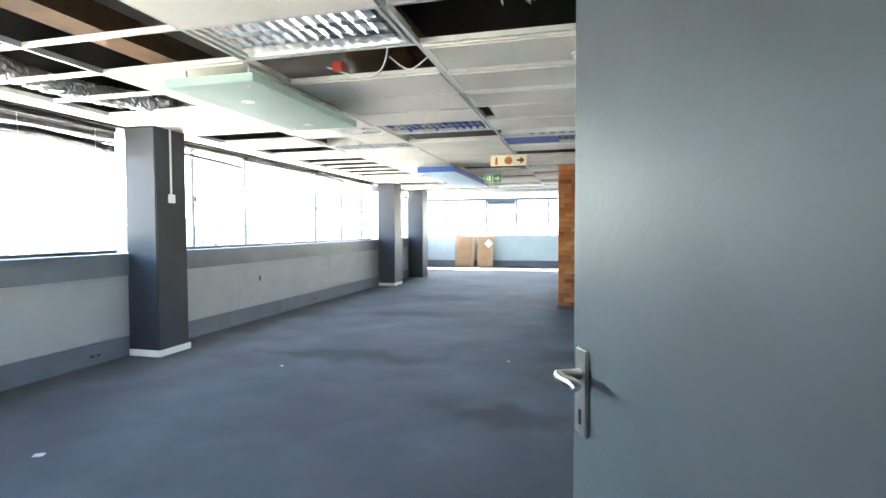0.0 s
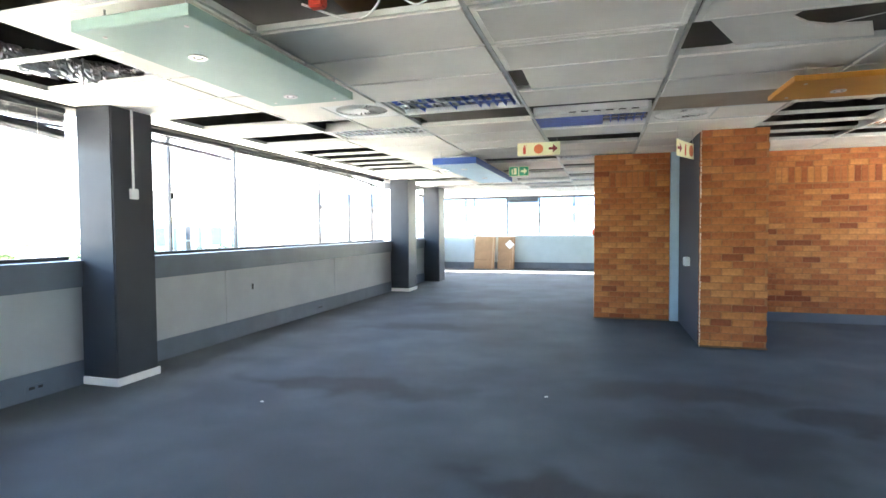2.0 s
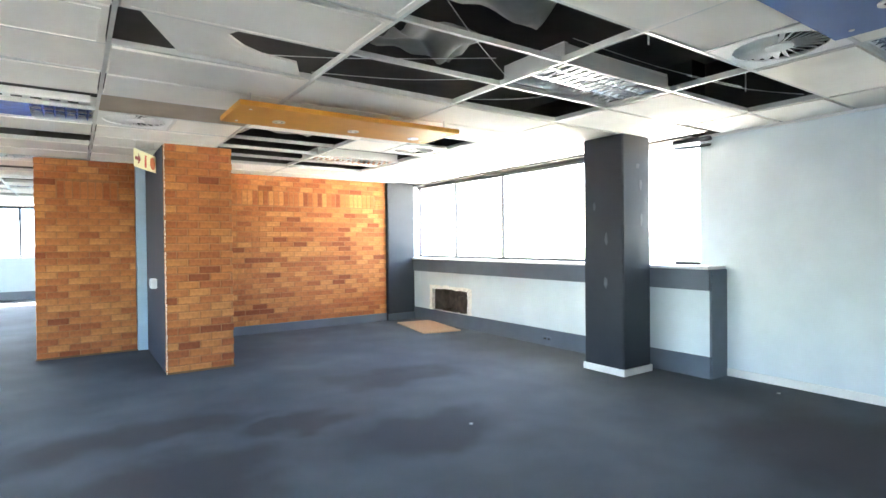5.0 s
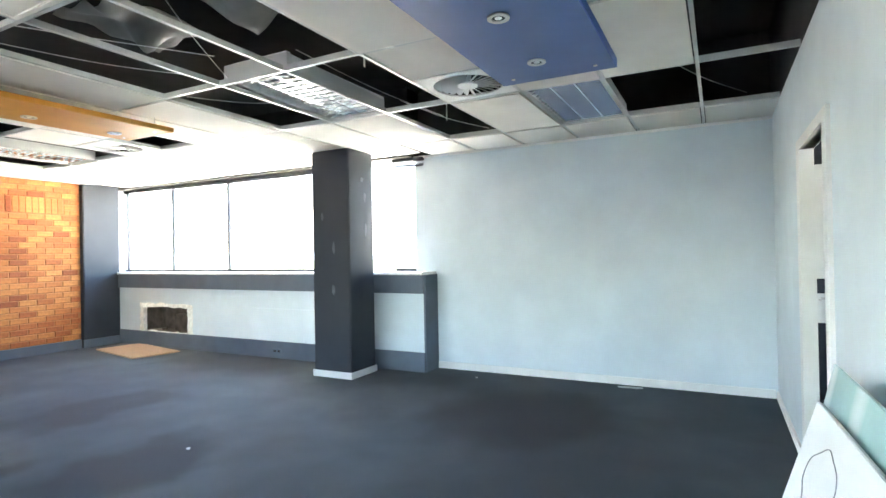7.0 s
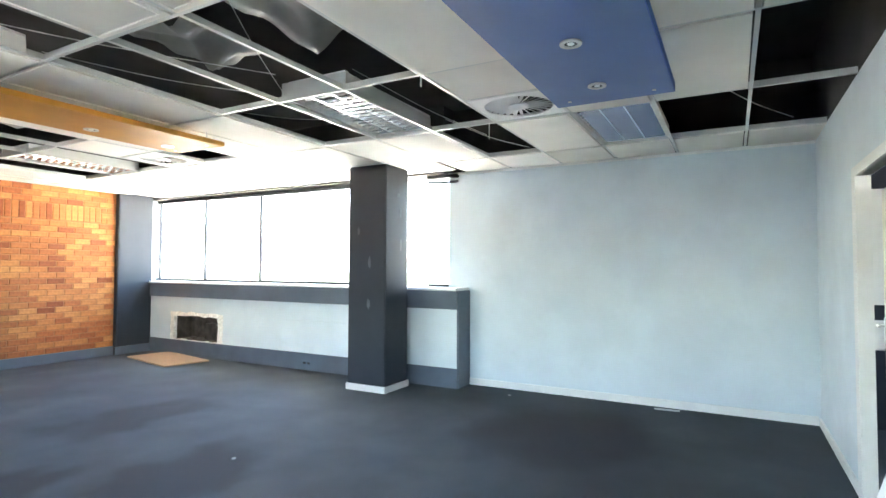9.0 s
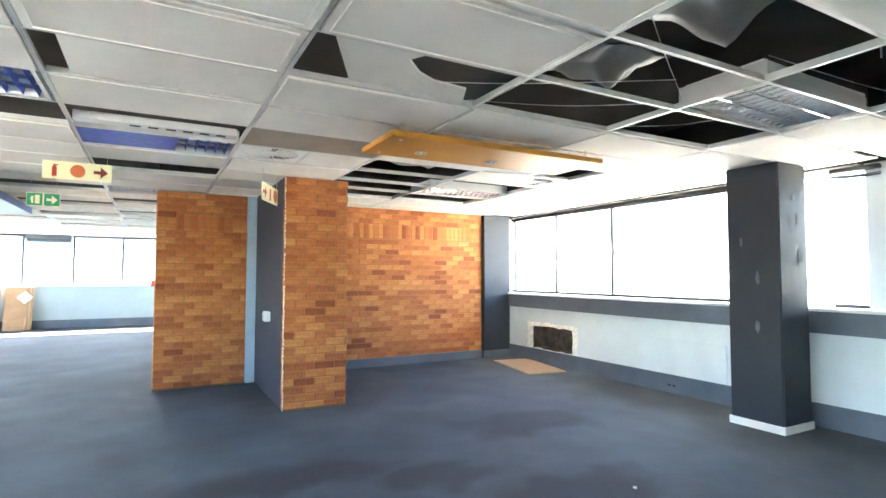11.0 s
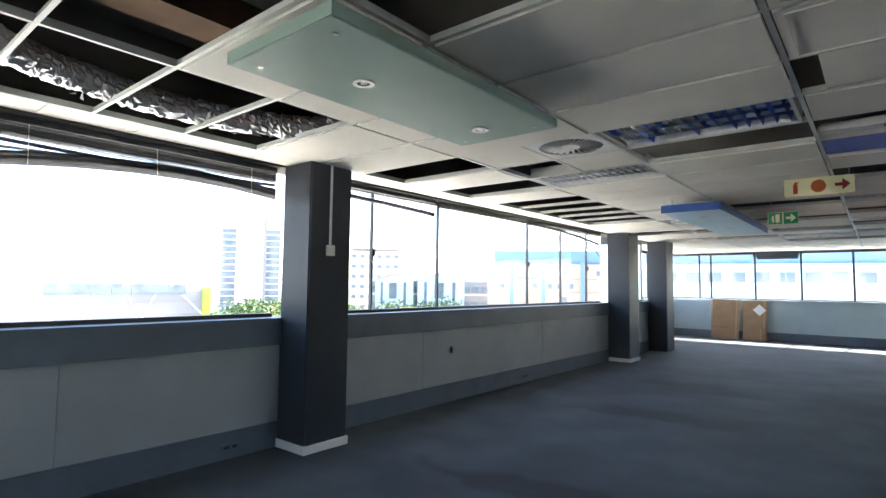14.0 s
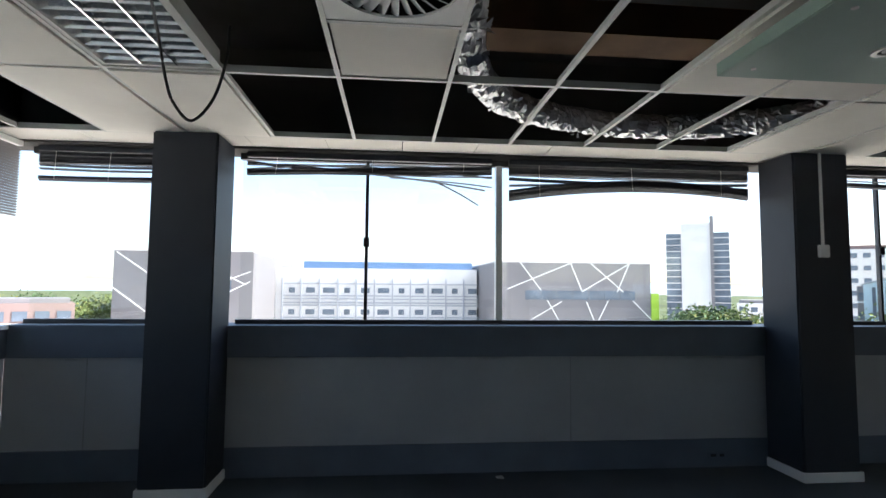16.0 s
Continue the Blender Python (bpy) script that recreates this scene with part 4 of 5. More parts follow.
for y, z, s in ((8.95, 0.238, 0.05), (9.15, 0.238, 0.035), (9.5, 0.238, 0.06)):
    solid("rubble", soft_box(5.72, 5.72 + s, y, y + s * 1.4, z, z + s * 0.7, 0.008), CAVITY, "lump of broken masonry in the wall hole", "rubble", group="rubble in the wall hole")

# ---- loose things ----
solid("chipboard_offcut", soft_box(-0.33, 0.33, -0.66, 0.66, 0, 0.018, 0.003), BOARD, "raw brown board lying flat on the carpet", "board").matrix_world = pose(5.2, 9.42, 0.001, 0, 0, -10.8)


def cardboard(m, w, h, label, patch=False):
    ob = thing("cardboard_sheet", label, "cardboard", "flattened cardboard boxes", m)
    part("sheet", soft_box(-w / 2, w / 2, -0.012, 0.012, 0, h, 0.004), CARD, ob)
    part("fold", boxes((-w / 2 + 0.02, w / 2 - 0.02, -0.0145, -0.012, h * 0.28, h * 0.288)), BROWN, ob)
    part("tape", boxes((w * 0.36, w * 0.42, -0.0145, -0.012, 0.01, h - 0.01)), BOARD, ob, "pale packing tape")


cardboard(pose(-4.2, 20.12, 0.0, -12, 2, 4), 0.74, 1.19, "brown flattened cardboard box leaning on the wall")
cardboard(pose(-3.42, 20.2, 0.0, -14, -1, -3), 0.62, 1.18, "brown flattened cardboard box leaning beside another")
cardboard(pose(-3.42, 20.06, 0.0, -14, 1, -3), 0.44, 0.36, "small brown cardboard offcut leaning on a box")
# Sunlit diamond on the cardboard, built as a white square turned 45 degrees.
solid("polystyrene_offcut", soft_box(-0.12, 0.12, -0.015, 0.015, -0.12, 0.12, 0.006), FOAM_SUNPATCH, "white square standing for a patch of sun on the cardboard", "packing foam").matrix_world = pose(-3.3, 20.365, 0.88, -14, 45, -3)

# leaning sheets by the partition
nt = GREENGLASS.node_tree
bsdf = nt.nodes["Principled BSDF"]
old = bsdf.inputs["Base Color"].links[0].from_socket
tc, wave, ramp, mul = nt.nodes.new("ShaderNodeTexCoord"), nt.nodes.new("ShaderNodeTexWave"), nt.nodes.new("ShaderNodeValToRGB"), nt.nodes.new("ShaderNodeMixRGB")
wave.inputs["Scale"].default_value, wave.inputs["Distortion"].default_value, wave.inputs["Detail"].default_value = 0.55, 9.0, 3.0
mapping = nt.nodes.new("ShaderNodeMapping")
mapping.inputs["Scale"].default_value = (1.3, 1.0, 0.3)
ramp.color_ramp.elements[0].position, ramp.color_ramp.elements[1].position = 0.80, 1.0
mul.inputs[2].default_value = (0.62, 0.74, 0.71, 1)
for a, b in ((tc.outputs["Object"], mapping.inputs[0]), (mapping.outputs[0], wave.inputs["Vector"]), (wave.outputs[1], ramp.inputs[0]), (ramp.outputs[0], mul.inputs[0]), (old, mul.inputs[1]), (mul.outputs[0], bsdf.inputs["Base Color"])):
    nt.links.new(a, b)
lean = thing("glass_sheet", "greenish glass sheet leaning on the partition", "glass sheet", m=pose(1.8, 1.368, 0.0, 13.2, 0, 0.8))
part("sheet", soft_box(-0.9, 0.75, -0.006, 0.006, 0, 0.992, 0.002), GREENGLASS, lean)
PENCIL = material("grey_pencil", (0.3, 0.31, 0.33), 0.9, bump=0)
foam = thing("white_board", "white board leaning in front of the glass sheet", "board", m=pose(2.0, 1.47, 0.0, 17.6, 0, 2.7))
part("sheet", soft_box(-1.0, 0.415, -0.009, 0.009, 0, 0.893, 0.003), FOAM_SUNPATCH, foam)
bm = bmesh.new()
tube(bm, spline([(0.17, 0.011, 0.50), (0.21, 0.011, 0.61), (0.268, 0.011, 0.66), (0.257, 0.011, 0.73), (0.19, 0.011, 0.775), (0.116, 0.011, 0.814), (0.05, 0.011, 0.80), (-0.022, 0.011, 0.775), (-0.054, 0.011, 0.72), (-0.05, 0.011, 0.6)], 8), 0.0017, 6)
part("pencil_line", bm, PENCIL, foam, "grey hand-drawn loop")

# ---- doors ----
leaf = thing("door_1", "slate grey painted entrance door standing open, steel lever handle", "door", m=pose(0.514, 0.40, 0, 0, 0, 115.2), kind="structure")
part("door_leaf", soft_box(0, 0.80, -0.02, 0.02, 0.008, 2.06, 0.003), DOOR, leaf)
hz = 1.172
hp = part("door_handle", soft_box(0.735, 0.78, 0.02, 0.027, hz - 0.075, hz + 0.075, 0.004), STEEL, leaf, "satin steel handle plate")
bm = bmesh.new()
tube(bm, [(0.757, 0.027, hz + 0.03), (0.757, 0.07, hz + 0.03)], 0.009, 10)
tube(bm, spline([(0.757, 0.066, hz + 0.03), (0.735, 0.068, hz + 0.03), (0.70, 0.066, hz + 0.032), (0.69, 0.064, hz + 0.026)], 6), 0.009, 10)
part("lever", bm, STEEL, hp, smooth=True)
part("keyhole", boxes((0.753, 0.761, 0.027, 0.0285, hz - 0.055, hz - 0.03)), BLACK, hp)
leaf2 = thing("door_2", "cream painted door standing ajar, steel handle", "door", m=pose(DX0 + 0.05, WY - 0.068, 0, 0, 0, -4.2), kind="structure")
part("door_leaf", soft_box(0, 0.80, -0.02, 0.02, 0.008, 1.90, 0.003), DOORWHITE, leaf2)
h2 = part("door_handle", soft_box(0.74, 0.785, 0.02, 0.026, 0.98, 1.14, 0.003), STEEL, leaf2)
bm = bmesh.new()
tube(bm, [(0.76, 0.026, 1.09), (0.76, 0.06, 1.09), (0.66, 0.062, 1.09)], 0.008, 8)
part("lever", bm, STEEL, h2)
part("lock_plate", boxes((0.80, 0.8025, -0.011, 0.011, 0.95, 1.17)), STEEL, leaf2, "steel lock face plate")


# ---- blinds ----
roller = thing("roller_blind", "grey roller blind rolled up under the window head", "blind", m=pose(0, 0, 0))
part("cassette", soft_box(-3.40, -2.31, YF + 0.06, YF + 0.15, H - 0.12, H - 0.022, 0.015), BAND, roller)
part("blind_cloth", boxes((-3.38, -2.33, YF + 0.10, YF + 0.104, H - 0.21, H - 0.12)), BAND, roller)
part("bottom_bar", soft_box(-3.38, -2.33, YF + 0.094, YF + 0.11, H - 0.225, H - 0.21, 0.004), FRAME, roller)

def blind(y0, y1, top, drops, bundle, label, x=-5.0, hang=(), stack=0):
    """A collapsed venetian blind along y: head rail, a few loose slats with their end heights, a bundle at the bottom following heights (left, middle, right)."""
    ob = thing("venetian_blind", label, "window blind", "broken venetian blinds")
    part("head_rail", soft_box(x - 0.025, x + 0.025, y0, y1, top - 0.045, top, 0.004), BLIND, ob)
    rng = random.Random(int(y0 * 100) + 5)

    def slat(za, zm, zb, ya=y0, yb=y1):
        bm = bmesh.new()
        n = 12
        prev = None
        tilt = rng.uniform(0.002, 0.012)
        for k in range(n + 1):
            t = k / n
            z = za * (1 - t) * (1 - 2 * t) + 4 * zm * t * (1 - t) + zb * t * (2 * t - 1)
            yy = ya + (yb - ya) * t
            cur = [bm.verts.new((x + dx, yy, z + dz)) for dx, dz in ((-0.012, -tilt), (0, 0.002), (0.012, tilt), (0.012, tilt - 0.002), (0, 0), (-0.012, -tilt - 0.002))]
            if prev:
                for i in range(6):
                    bm.faces.new((prev[i], prev[(i + 1) % 6], cur[(i + 1) % 6], cur[i]))
            prev = cur
        part("slat", bm, BLIND, ob)
    for k in range(stack):
        zz = top - 0.05 - k * 0.0075
        slat(zz, zz - 0.002, zz)
    for a, m, b in drops:
        slat(a, m, b)
    for k in range(bundle[3]):
        o = k * 0.0065
        slat(bundle[0] + o + rng.uniform(-0.003, 0.003), bundle[1] + o, bundle[2] + o + rng.uniform(-0.003, 0.003))
    for ya, za, yb, zb in hang:
        slat(za, (za + zb) / 2 + 0.01, zb, ya, yb)
    for f in (0.12, 0.5, 0.88):
        yy = y0 + (y1 - y0) * f
        bm = bmesh.new()
        zb = bundle[0] * (1 - f) * (1 - 2 * f) + 4 * bundle[1] * f * (1 - f) + bundle[2] * f * (2 * f - 1)
        tube(bm, [(x + 0.015, yy, top - 0.04), (x + 0.015, yy + rng.uniform(-0.02, 0.02), zb)], 0.0015, 5)
        part("cord", bm, WIRE, ob)
    return ob


BT = H - 0.02
blind(0.72, 2.78, BT, [(2.52, 2.47, 2.53), (2.50, 2.50, 2.44), (2.46, 2.52, 2.50), (2.45, 2.45, 2.48), (2.53, 2.45, 2.45)], (2.42, 2.46, 2.50, 6), "dark venetian blind collapsed in tangled slats", hang=((1.7, 2.45, 2.72, 2.33), (2.3, 2.39, 2.66, 2.20), (1.9, 2.42, 2.78, 2.36)))
blind(2.93, 5.13, BT, [(2.50, 2.48, 2.50), (2.47, 2.46, 2.47), (2.44, 2.42, 2.44), (2.38, 2.41, 2.40)], (2.25, 2.36, 2.31, 13), "dark venetian blind pulled up into a sagging bundle", stack=11)
blind(-0.9, 0.2, BT, [(2.48, 2.48, 2.47), (2.45, 2.44, 2.45), (2.42, 2.41, 2.42)], (2.33, 2.33, 2.34, 4), "dark venetian blind pulled up under the window head", stack=13)
blind(5.66, 7.5, BT, [(2.52, 2.5, 2.5)], (2.46, 2.44, 2.40, 6), "dark venetian blind rolled up askew")
blind(7.6, 9.8, BT, [], (2.53, 2.53, 2.53, 4), "dark venetian blind pulled up tight")
blind(9.9, 12.8, BT, [(2.54, 2.5, 2.5)], (2.52, 2.48, 2.36, 6), "dark venetian blind sagging at one end", hang=((12.0, 2.44, 12.8, 2.15),))
blind(5.8, 10.5, BT, [], (2.54, 2.53, 2.55, 6), "dark venetian blind pulled up over the east windows", x=5.9)
blind(4.76, 5.2, BT, [], (2.50, 2.50, 2.52, 5), "short dark venetian blind pulled up tight", x=5.9)
half = thing("venetian_blind", "pale venetian blind half lowered over the end window", "window blind", "broken venetian blinds")
part("head_rail", boxes((-4.88, -3.85, YB + 0.01, YB + 0.05, BT - 0.04, BT)), WHITE, half)
smesh = mesh_of(boxes((-4.88, -3.85, -0.012, 0.012, -0.001, 0.001)), "slat", material("grey_blind_slat", (0.16, 0.15, 0.15), 0.5, var=0.1, bump=0.05))
for k in range(26):
    s = new("slat", smesh)
    s.parent = half
    s.matrix_basis = pose(0, YB + 0.03, BT - 0.06 - k * 0.021, 32, 0, 0)
roll = thing("rolled_blind", "dark blind rolled up at the end window head", "window blind")
part("head_rail", soft_box(-3.5, -2.33, YF + 0.08, YF + 0.13, BT - 0.04, BT, 0.004), BLIND, roll)
for k in range(9):
    part("slat", boxes((-3.49, -2.34, YF + 0.09, YF + 0.12, BT - 0.055 - k * 0.011, BT - 0.049 - k * 0.011)), BLIND, roll)
# repairs and covers
structure("access_cover", soft_box(XR - 0.026, XR + 0.01, 6.2, 7.42, 0.235, 0.68, 0.006), PALE, "pale painted access cover on the low wall", "wall panel")
FILLER = material("grey_filler", (0.11, 0.118, 0.13), 0.9, var=0.2, scale=15, bump=0.4)
frng = random.Random(15)


def filler_patch(c, w, h, axis):
    bm = bmesh.new()
    n = 14
    ring = []
    for k in range(n):
        a = 2 * math.pi * k / n
        u, v = w / 2 * math.cos(a) * frng.uniform(0.7, 1.2), h / 2 * math.sin(a) * frng.uniform(0.75, 1.2)
        ring.append((u, v))
    lo = [bm.verts.new((c[0], c[1] + u, c[2] + v) if axis == "x" else (c[0] + u, c[1], c[2] + v)) for u, v in ring]
    hi = [bm.verts.new((c[0] - 0.002, c[1] + u * 0.9, c[2] + v * 0.9) if axis == "x" else (c[0] + u * 0.9, c[1] - 0.002, c[2] + v * 0.9)) for u, v in ring]
    bm.faces.new(hi)
    for k in range(n):
        bm.faces.new((lo[k], lo[(k + 1) % n], hi[(k + 1) % n], hi[k]))
    structure("filler_patch", bm, FILLER, "pale filler patch on the dark column", "repair patch")


for c, w, h, ax in (((4.979, 5.44, 1.48), 0.04, 0.14, "x"), ((4.979, 5.45, 1.0), 0.05, 0.12, "x"), ((4.979, 5.6, 1.85), 0.035, 0.10, "x"), ((5.30, 5.219, 1.70), 0.04, 0.16, "y"), ((5.29, 5.219, 2.08), 0.05, 0.12, "y"), ((5.24, 5.219, 2.28), 0.07, 0.06, "y")):
    filler_patch(c, w, h, ax)

structure("baseboard_pier", boxes((-0.27, 0.87, 10.196, 10.206, 0, 0.022)), BROWN, "thin brown strip under the brick pier", "baseboard")
structure("baseboard_pillar", boxes((1.0, 1.73, 8.336, 8.346, 0, 0.022)), BROWN, "thin brown strip under the brick pillar", "baseboard")
CHIP = material("pale_broken_brick_edge", (0.72, 0.55, 0.42), 0.95, var=0.3, scale=20, bump=0.8)
bm = bmesh.new()
for k in range(58):
    z = k * 0.045
    w = frng.uniform(0.004, 0.013)
    if frng.random() < 0.9:
        box(bm, 0.9945, 0.9945 + w, 8.3445, 8.372, z + 0.002, z + frng.uniform(0.03, 0.045))
tagged(structure("pillar_edge", bm, CHIP, "pale chipped corner of the brick pillar", "brick edge"))


# ---- litter on the carpet ----
GREYPAPER = material("dusty_paper", (0.42, 0.42, 0.41), 0.9, var=0.2, scale=30, bump=0.3)


def scrap(x, y, w, l, yaw, label, mat=GREYPAPER):
    bm = bmesh.new()
    n = 5
    rows = [[bm.verts.new(((i / n - 0.5) * w, (j / n - 0.5) * l, 0.004 + frng.uniform(0, 0.006))) for j in range(n + 1)] for i in range(n + 1)]
    for i in range(n):
        for j in range(n):
            bm.faces.new((rows[i][j], rows[i + 1][j], rows[i + 1][j + 1], rows[i][j + 1]))
    ext = bmesh.ops.extrude_face_region(bm, geom=bm.faces[:])
    for v in [g for g in ext["geom"] if isinstance(g, bmesh.types.BMVert)]:
        v.co.z -= 0.003
    solid("paper_scrap", bm, mat, label, "litter", group="litter on the carpet").matrix_world = pose(x, y, 0, 0, 0, yaw)


scrap(5.6, 3.96, 0.035, 0.03, 20, "small white paper scrap on the carpet")
scrap(5.8, 2.35, 0.05, 0.24, 5, "grey plastic strip lying by the skirting", ALU)
scrap(2.75, 5.02, 0.03, 0.025, 40, "small white paper scrap on the carpet")
scrap(-0.6, 5.89, 0.03, 0.03, 10, "small white paper scrap on the carpet")
scrap(-2.9, 5.13, 0.03, 0.025, 70, "small white paper scrap on the carpet")
scrap(-3.2, 2.76, 0.06, 0.05, 30, "greyish chip of plaster on the carpet")
scrap(-4.75, 2.8, 0.06, 0.06, 0, "white paper scrap by the skirting")


# ---- outdoors ----
GZ = -14.0
bm = bmesh.new()
R = 3000
vs = [bm.verts.new((x, y, GZ)) for x, y in ((-R, -R), (R, -R), (R, R), (-R, R))]
bm.faces.new(vs)
solid("ground", bm, GRASS, "green and dusty town ground far below the windows", "ground", "structure")
# Added reflector sheet, out of sight below the sills, that brightens the ceiling.
solid("pavement", boxes((-230, 230, -230, 230, GZ, GZ + 0.05)), BOUNCEGROUND, "unseen pale ground sheet added to bounce sunlight up to the ceiling", "pavement", "structure")
own = thing("own_building", "outer walls of the storeys below the office", "building", kind="structure")
part("wall", boxes((-5.2, 6.2, -2.6, 20.9, GZ, -0.26), (-6.24, -5.2, 15.8, 20.9, GZ, -0.26)), WHITEWALL, own)
bm = bmesh.new()
hr = random.Random(9)
ring = [(math.cos(a), math.sin(a)) for a in [2 * math.pi * k / 72 for k in range(72)]]
base = [bm.verts.new((1500 * c, 1500 * s, GZ)) for c, s in ring]
top = [bm.verts.new((1700 * c, 1700 * s, 18 + 22 * noise.noise(Vector((c * 3, s * 3, 0.5))) + hr.uniform(-3, 3))) for c, s in ring]
for k in range(72):
    q = (k + 1) % 72
    bm.faces.new((base[k], base[q], top[q], top[k]))
solid("backdrop_hills", bm, HILL, "low hills on the horizon with haze painted into their colour", "hills", "structure")


# grey clad halls with white lines
def clad_hall(x, y0, y1, top, lines, strip, label):
    b = thing("clad_hall", label, "building", "grey clad halls")
    part("wall", boxes((x - 30, x, y0, y1, GZ, top)), GREYCLAD, b)
    part("coping", boxes((x - 30, x + 0.15, y0, y1, top, top + 0.25)), TOWERWALL, b)
    w, h = y1 - y0, top - GZ
    for a, c, e, g in lines:
        p, q = Vector((x + 0.06, y0 + a * w, top - c * 9.5)), Vector((x + 0.06, y0 + e * w, top - g * 9.5))
        l = (q - p).length
        ang = math.degrees(math.atan2(q.z - p.z, q.y - p.y))
        bm = bmesh.new()
        box(bm, -0.05, 0.05, 0, l, -0.075, 0.075, pose(*p, ang, 0, 0))
        part("line", bm, WHITE, b, "white diagonal line")
    if strip:
        n = 7
        for k in range(n):
            s = strip[0] + (strip[1] - strip[0]) * k / n
            t = strip[0] + (strip[1] - strip[0]) * (k + 1) / n
            part("window", boxes((x - 0.1, x + 0.1, y0 + s * w, y0 + t * w - 0.12, top - 5.6, top - 4.2)), FARGLASS, b)
    return b


LINES = [(0.16, 0.0, 0.29, 0.44), (0.08, 0.42, 0.48, 0.0), (0.48, 0.0, 0.55, 0.44), (0.55, 0.46, 0.86, 0.0), (0.61, 0.0, 0.82, 0.46), (0.86, 0.0, 0.78, 0.46), (0.33, 0.6, 0.42, 1.0), (0.2, 0.95, 0.42, 0.62), (0.58, 0.62, 0.64, 1.0), (0.64, 1.0, 0.72, 0.6), (0.88, 0.6, 1.0, 0.9)]
hall = clad_hall(-80, 17.3, 41.8, 5.3, LINES, (0.19, 0.9), "grey clad hall with white diagonal lines and a window strip")
part("end_panel", boxes((-80.4, -79.8, 41.8, 43.0, GZ, 0.8)), LIME, hall, "lime green end panel")
clad_hall(-80, -37.5, -18.2, 6.3, [(0.02, 0.02, 0.45, 0.62), (0.0, 0.55, 0.3, 1.0), (0.55, 0.1, 0.95, 0.5), (0.6, 0.6, 0.98, 0.3), (0.55, 0.9, 0.98, 0.45)], (0.6, 0.85), "grey clad hall with white lines behind the column")

FIN = material("light_grey_fin", (0.40, 0.42, 0.46), 0.6, var=0.05, scale=1, bump=0)
office = thing("white_office_block", "white office block with shaded windows and pale fins", "building")
part("wall", boxes((-125, -95, -19.5, 16.9, GZ, 4.6)), WHITEWALL, office)
part("roof", boxes((-124, -98, -14, 16.5, 4.6, 5.9)), FARBLUE, office, "blue-grey roof plant screen")
for k in range(11):
    y = -17 + k * 3.15
    part("fin", boxes((-95, -94.6, y - 0.12, y + 0.12, -12, 2.8)), FIN, office)
    for n, z in enumerate((0.75, -3.0, -6.8)):
        w = 0.5 + 0.25 * ((k * 7 + n * 3) % 3)
        part("window", boxes((-95.05, -94.9, y + 1.6 - w, y + 1.6 + w, z - 0.45, z + 0.45)), FARGLASS, office)
        for dz in (-0.95, -1.5, -2.15, 1.15):
            part("louvre_bar", boxes((-95.02, -94.8, y + 0.2, y + 2.95, z + dz - 0.11, z + dz + 0.11)), FIN, office)

tower = thing("office_tower", "pale concrete office tower with two dark glazed bays", "tower", m=pose(-158, 97, GZ, 0, 0, 59))
part("core", boxes((-5.2, 4.0, -1, 14, 0, 36)), WHITEWALL, tower)
for x0, x1 in ((-9.6, -5.2), (4.0, 8.3)):
    part("bay", boxes((x0, x1, 0, 14, 0, 33)), FARGLASS, tower, "dark glazed bay")
    for k in range(16):
        part("floor_band", boxes((x0 - 0.02, x1 + 0.02, -0.15, 14, 1.2 + k * 2.0, 1.5 + k * 2.0)), TOWERWALL, tower)
part("mast_fin", boxes((3.0, 4.0, -1.6, -1.0, 0, 38.0)), GREYCLAD, tower)


def flat_block(name, label, center, yaw, w, d, top, roof_h, floors, cols, wall, roof_mat, group=""):
    m = pose(*center, GZ, 0, 0, yaw)
    b = thing(name, label, "building", group, m=m)
    hh = top - GZ
    part("wall", boxes((-w / 2, w / 2, 0, d, 0, hh)), wall, b)
    part("roof", boxes((-w / 2 + 0.5, w / 2 - 0.5, 0.6, d, hh, hh + roof_h)), roof_mat, b)
    me = mesh_of(boxes((-0.75, 0.75, -0.12, 0.1, -0.6, 0.6)), "window", FARGLASS)
    band = mesh_of(boxes((-w / 2, w / 2, -0.2, 0, -0.15, 0.15)), "sill_band", TOWERWALL)
    for f in range(floors):
        z = hh - 1.6 - f * 3.2
        bo = new("sill_band", band)
        bo.parent, bo.matrix_basis = b, pose(0, 0, z - 1.0)
        for c in range(cols):
            o = new("window", me)
            o.parent, o.matrix_basis = b, pose(-w / 2 + w * (c + 0.5) / cols, 0, z)
    return b




